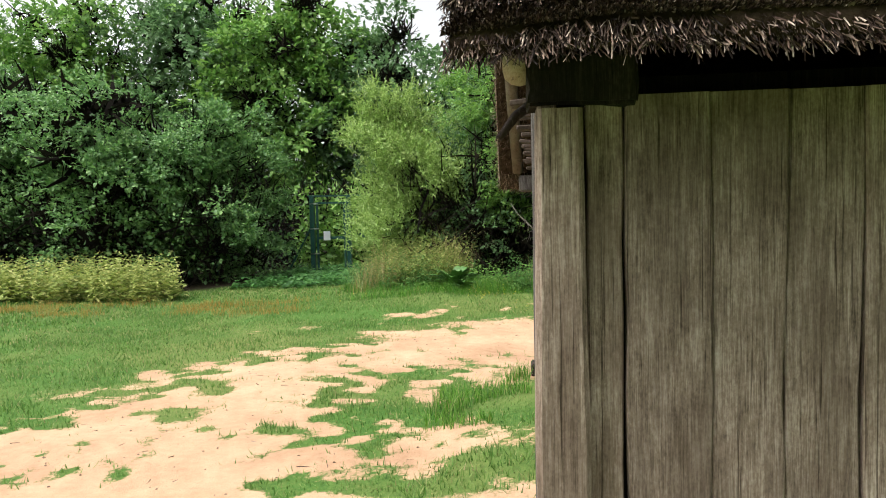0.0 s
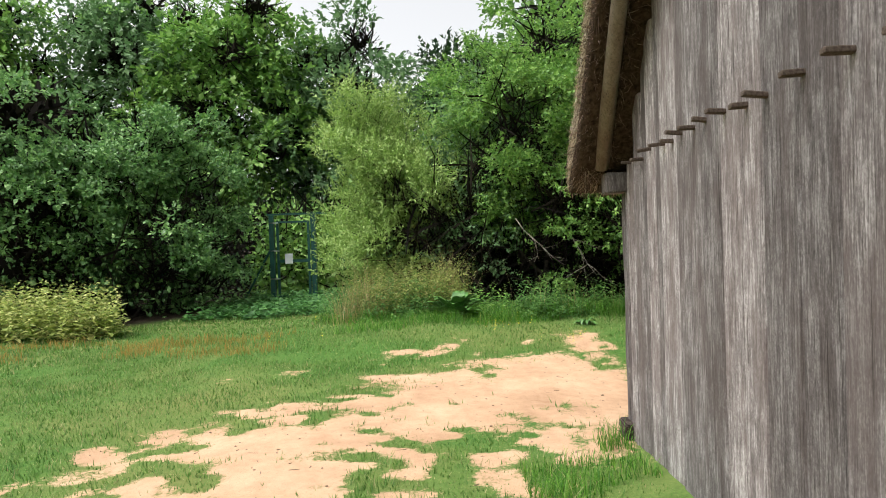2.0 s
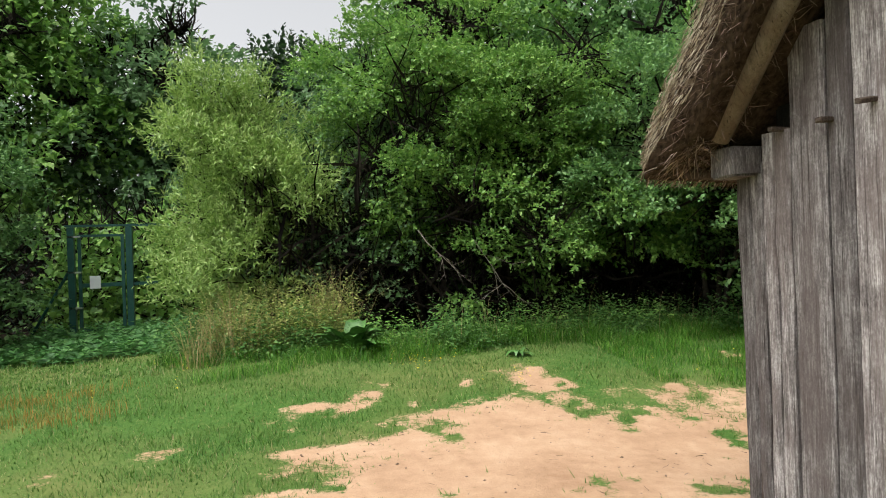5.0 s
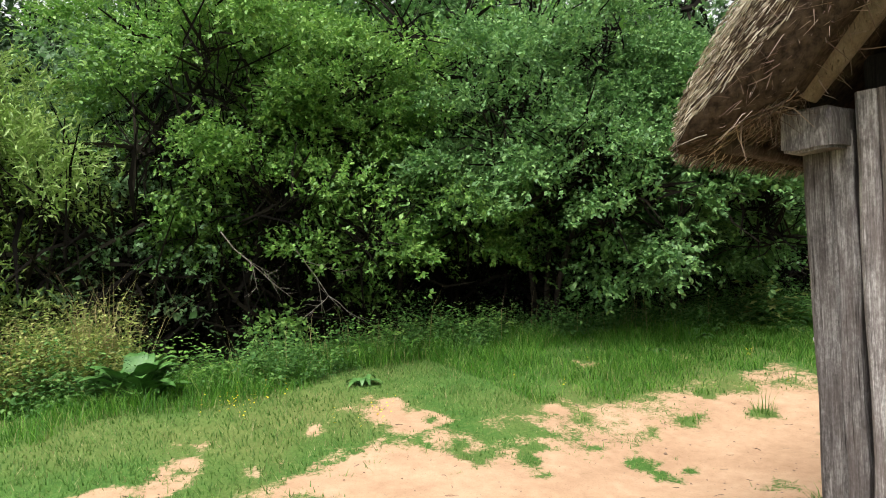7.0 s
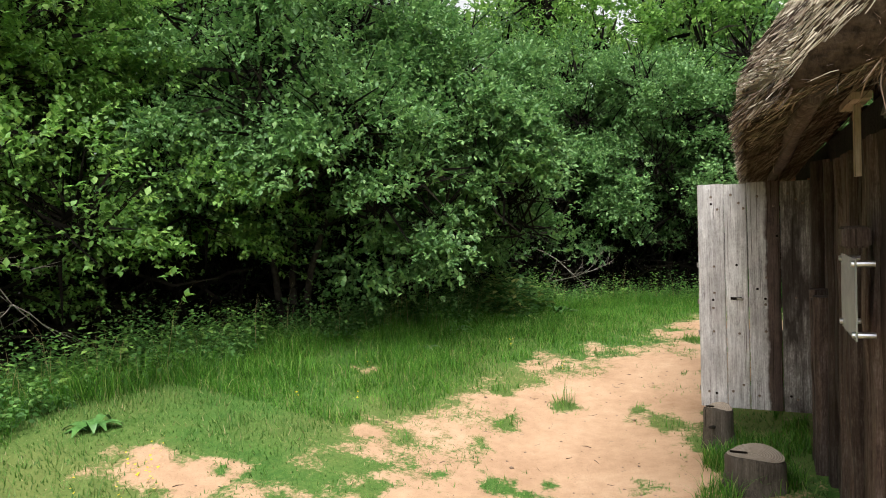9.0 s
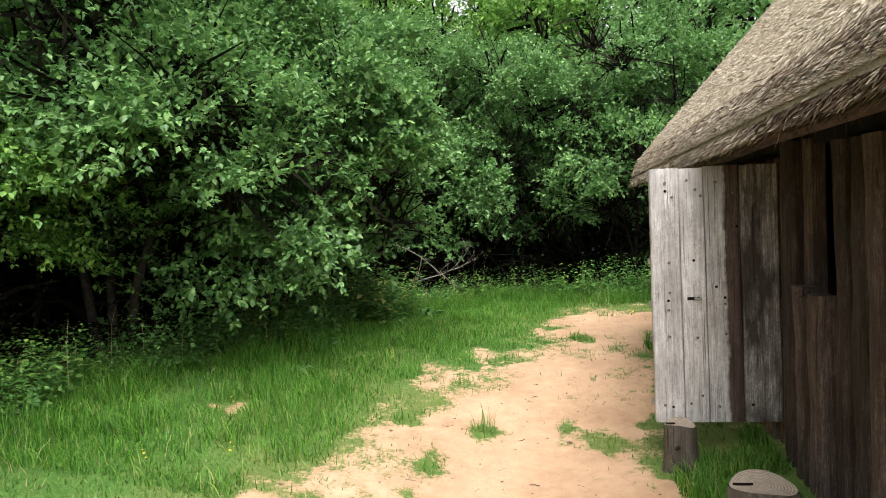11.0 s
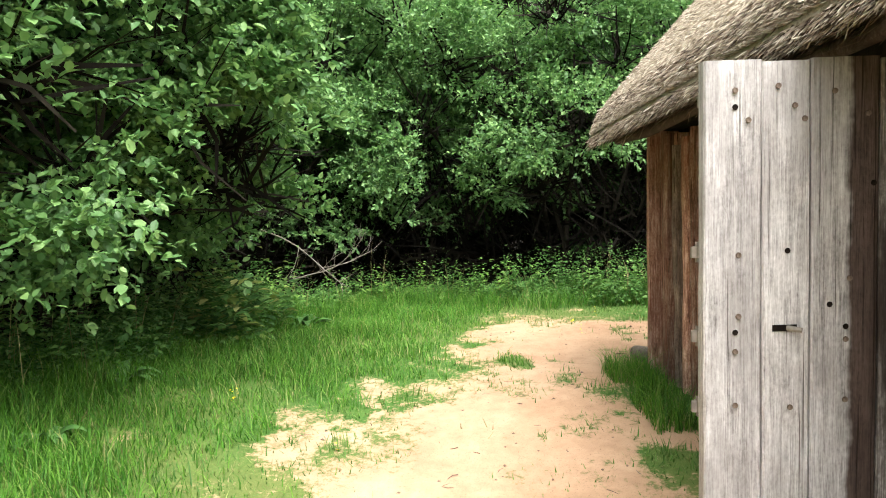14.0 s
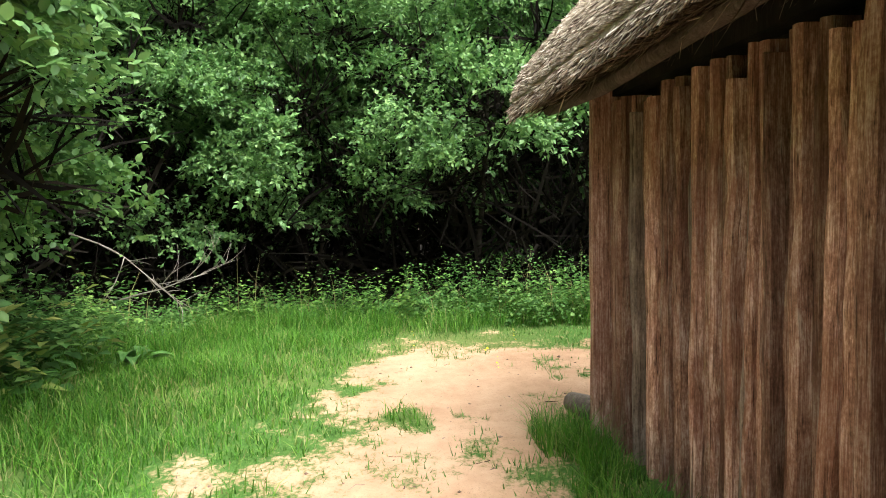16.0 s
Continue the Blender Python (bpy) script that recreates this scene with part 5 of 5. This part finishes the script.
def dock(x, y, count, size, mat, label, seed, flat=0.5):
    """A rosette of large arching leaves, each a part."""
    r = random.Random(seed)
    t = thing("dock_plant", pose(x, y, ground_z(x, y) - 0.01), label, "plant")
    for k in range(count):
        s = size * r.uniform(0.6, 1.1)
        bm = bmesh.new()
        rows_ = []
        rise = r.uniform(0.45, 1.25)
        for i in range(6):
            u = i / 5
            w = s * 0.13 * math.sin(math.pi * min(0.12 + u * 0.88, 1)) + 0.004
            z = s * (rise * u * 0.95 - flat * rise * u * u * 1.1)
            x_ = s * (0.05 + u * (0.5 + 0.4 * (1 - rise)))
            dz = 0.3 * w
            rows_.append([bm.verts.new((x_, -w, z + dz)), bm.verts.new((x_, 0, z)), bm.verts.new((x_, w, z + dz))])
        for a, b_ in zip(rows_, rows_[1:]):
            bm.faces.new((a[0], a[1], b_[1], b_[0]))
            bm.faces.new((a[1], a[2], b_[2], b_[1]))
        o = part("leaf", bm, mat, t, smooth=True)
        o.matrix_basis = pose(0, 0, 0, 0, 0, k * 137.5 + r.uniform(-20, 20))
    return t


dock(-1.15, 12.0, 60, 0.75, DOCK_LEAF, "large dark glossy dock plant at the hedge foot", 5)
dock(0.72, 11.1, 12, 0.3, DOCK_LEAF, "small dock rosette in the turf", 6, 0.8)
dock(4.24, 10.34, 12, 0.34, DOCK_LEAF, "small dock rosette in the turf", 7, 0.8)
dock(7.85, 9.75, 18, 0.42, DOCK_LEAF, "broad dark dock plant under dead branches", 8, 0.7)
dock(7.2, 10.35, 16, 0.42, DOCK_LEAF, "drooping broad-leaved dock under the shrub", 9, 0.9)
dock(5.4, 10.5, 12, 0.35, DOCK_LEAF, "small dock rosette beside the hedge", 10, 0.8)


def dead_branch(x, y, z, way, length, seed, label):
    r = random.Random(seed)
    t = thing("dead_branch", pose(x, y, z), label, "branch")
    bm = bmesh.new()

    def grow(p0, d, L, th, depth):
        pts = [p0]
        for k in range(4):
            d = (d + Vector((r.uniform(-1, 1), r.uniform(-1, 1), r.uniform(-0.8, 0.8))) * 0.22).normalized()
            pts.append(pts[-1] + d * L / 4)
        tube(bm, pts, [th, th * 0.85, th * 0.7, th * 0.5, th * 0.25], 5)
        if depth:
            for k in (1, 2, 3, 3):
                grow(pts[k], (d + Vector((r.uniform(-1, 1), r.uniform(-1, 1), r.uniform(-0.5, 1))) * 0.9).normalized(), L * r.uniform(0.4, 0.65), th * 0.55, depth - 1)

    grow(Vector((0, 0, 0)), Vector(way).normalized(), length, 0.0085, 2)
    part("branch", bm, DEADWOOD, t, smooth=True)
    return t


DEADWOOD = plain("bleached dead wood", (0.20, 0.17, 0.14), (0.38, 0.34, 0.30), 30, 0.85, 0.2, 0.4)
dead_branch(7.9, 10.2, 1.15, (0.15, -1, -0.35), 0.9, 3, "bare dead branch sticking out of the hedge")
dead_branch(8.2, 10.0, 0.55, (0.2, -0.9, 0.35), 0.8, 4, "bare dead branch sticking out of the hedge")
dead_branch(-0.1, 12.6, 1.85, (0.5, -0.3, -1.0), 0.9, 5, "pale bare branch hanging in the hedge")
dead_branch(0.7, 12.6, 1.7, (0.4, -0.35, -0.9), 1.0, 6, "pale bare branch hanging in the hedge")

# ---- flowers, twigs and pebbles ----
fl = np.concatenate([np.array([[x, y]]) + rg.normal(0, s, (n, 2)) for x, y, n, s in ((-0.5, 11.0, 14, 0.18), (0.35, 10.2, 8, 0.15), (5.4, 9.9, 2, 0.3), (4.3, 8.9, 1, 0.1), (8.2, 6.9, 4, 0.4), (-3.5, 12.0, 6, 0.8), (2.8, 10.4, 3, 0.5))])
stalks("buttercups", fl, 0.08, 0.2, 5, 0.022, 0.5, YELLOW, 78, "small yellow buttercups in the grass", "flowers")
p = scatter(900, -4.5, 7.6, 2.6, 10.2)
p = p[(sand_at(p[:, 0], p[:, 1]) > 0.6) & ~in_house(p)]
a = rg.uniform(0, math.tau, len(p))
strands("twig_litter", np.stack([p[:, 0], p[:, 1], height(p[:, 0], p[:, 1]) + 0.004], 1), np.stack([np.cos(a), np.sin(a), rg.normal(0, 0.03, len(p))], 1), rg.uniform(0.015, 0.09, len(p)), 0.0025, TWIG, None, 79)
tagged(bpy.data.objects["twig_litter"], "dry twigs and bits of straw on the sand", "litter")
p = scatter(1100, -4.5, 7.6, 2.6, 10.2)
p = p[(sand_at(p[:, 0], p[:, 1]) > 0.55) & ~in_house(p)]
m_ = len(p)
s_ = rg.uniform(0.004, 0.012, m_) * np.where(rg.rand(m_) < 0.06, 2.0, 1.0)
c_ = np.stack([p[:, 0], p[:, 1], height(p[:, 0], p[:, 1]) + s_ * 0.2], 1)
oc = np.array([[1, 0, 0], [0, 1, 0], [-1, 0, 0], [0, -1, 0], [0, 0, 0.7], [0, 0, -0.7]])
v_ = c_[:, None] + oc[None] * s_[:, None, None] * rg.uniform(0.6, 1.3, (m_, 6, 1))
k_ = np.arange(m_)[:, None] * 6
f_ = np.concatenate([k_ + np.array(t3) for t3 in ((0, 1, 4), (1, 2, 4), (2, 3, 4), (3, 0, 4), (1, 0, 5), (2, 1, 5), (3, 2, 5), (0, 3, 5))], 0)
tagged(link("pebbles", np_mesh("pebbles", v_.reshape(-1, 3), f_), STONE), "small reddish pebbles scattered on the sand", "pebbles", kind="stuff")
p = np.stack([rg.uniform(6.5, 7.9, 70), rg.uniform(9.9, 10.6, 70)], 1)
stalks("broad_weeds", p, 0.35, 0.85, 13, 0.13, 0.27, LEAF_FOOT, 81, "tall broad-leaved weeds under the shrub")
stalks("withered_weeds", p[:26] + 0.05, 0.35, 0.8, 7, 0.2, 0.24, WEED, 82, "withering yellow-green broad leaves among the weeds")
# grass tufts against the walls
q = []
for (xa, xb, ya, yb, n) in ((-0.7, 0.1, 4.6, 6.0, 2200), (1.6, 3.1, 6.7, 7.35, 4200), (4.5, 5.95, 6.66, 7.02, 2600), (-0.12, 0.12, 6.1, 6.5, 300), (3.1, 4.2, 6.68, 6.9, 1500)):
    q.append(scatter(n, xa, xb, ya, yb))
q = np.concatenate(q)
q = q[(lattice(q[:, 0] * 3, q[:, 1] * 3, 64) > 0.33) & ~in_house(q)]
blades("wall_foot_grass", q, 0.03, 0.17, 0.0032, LUSH, 80, "rough green grass at the wall foot", 1.0)
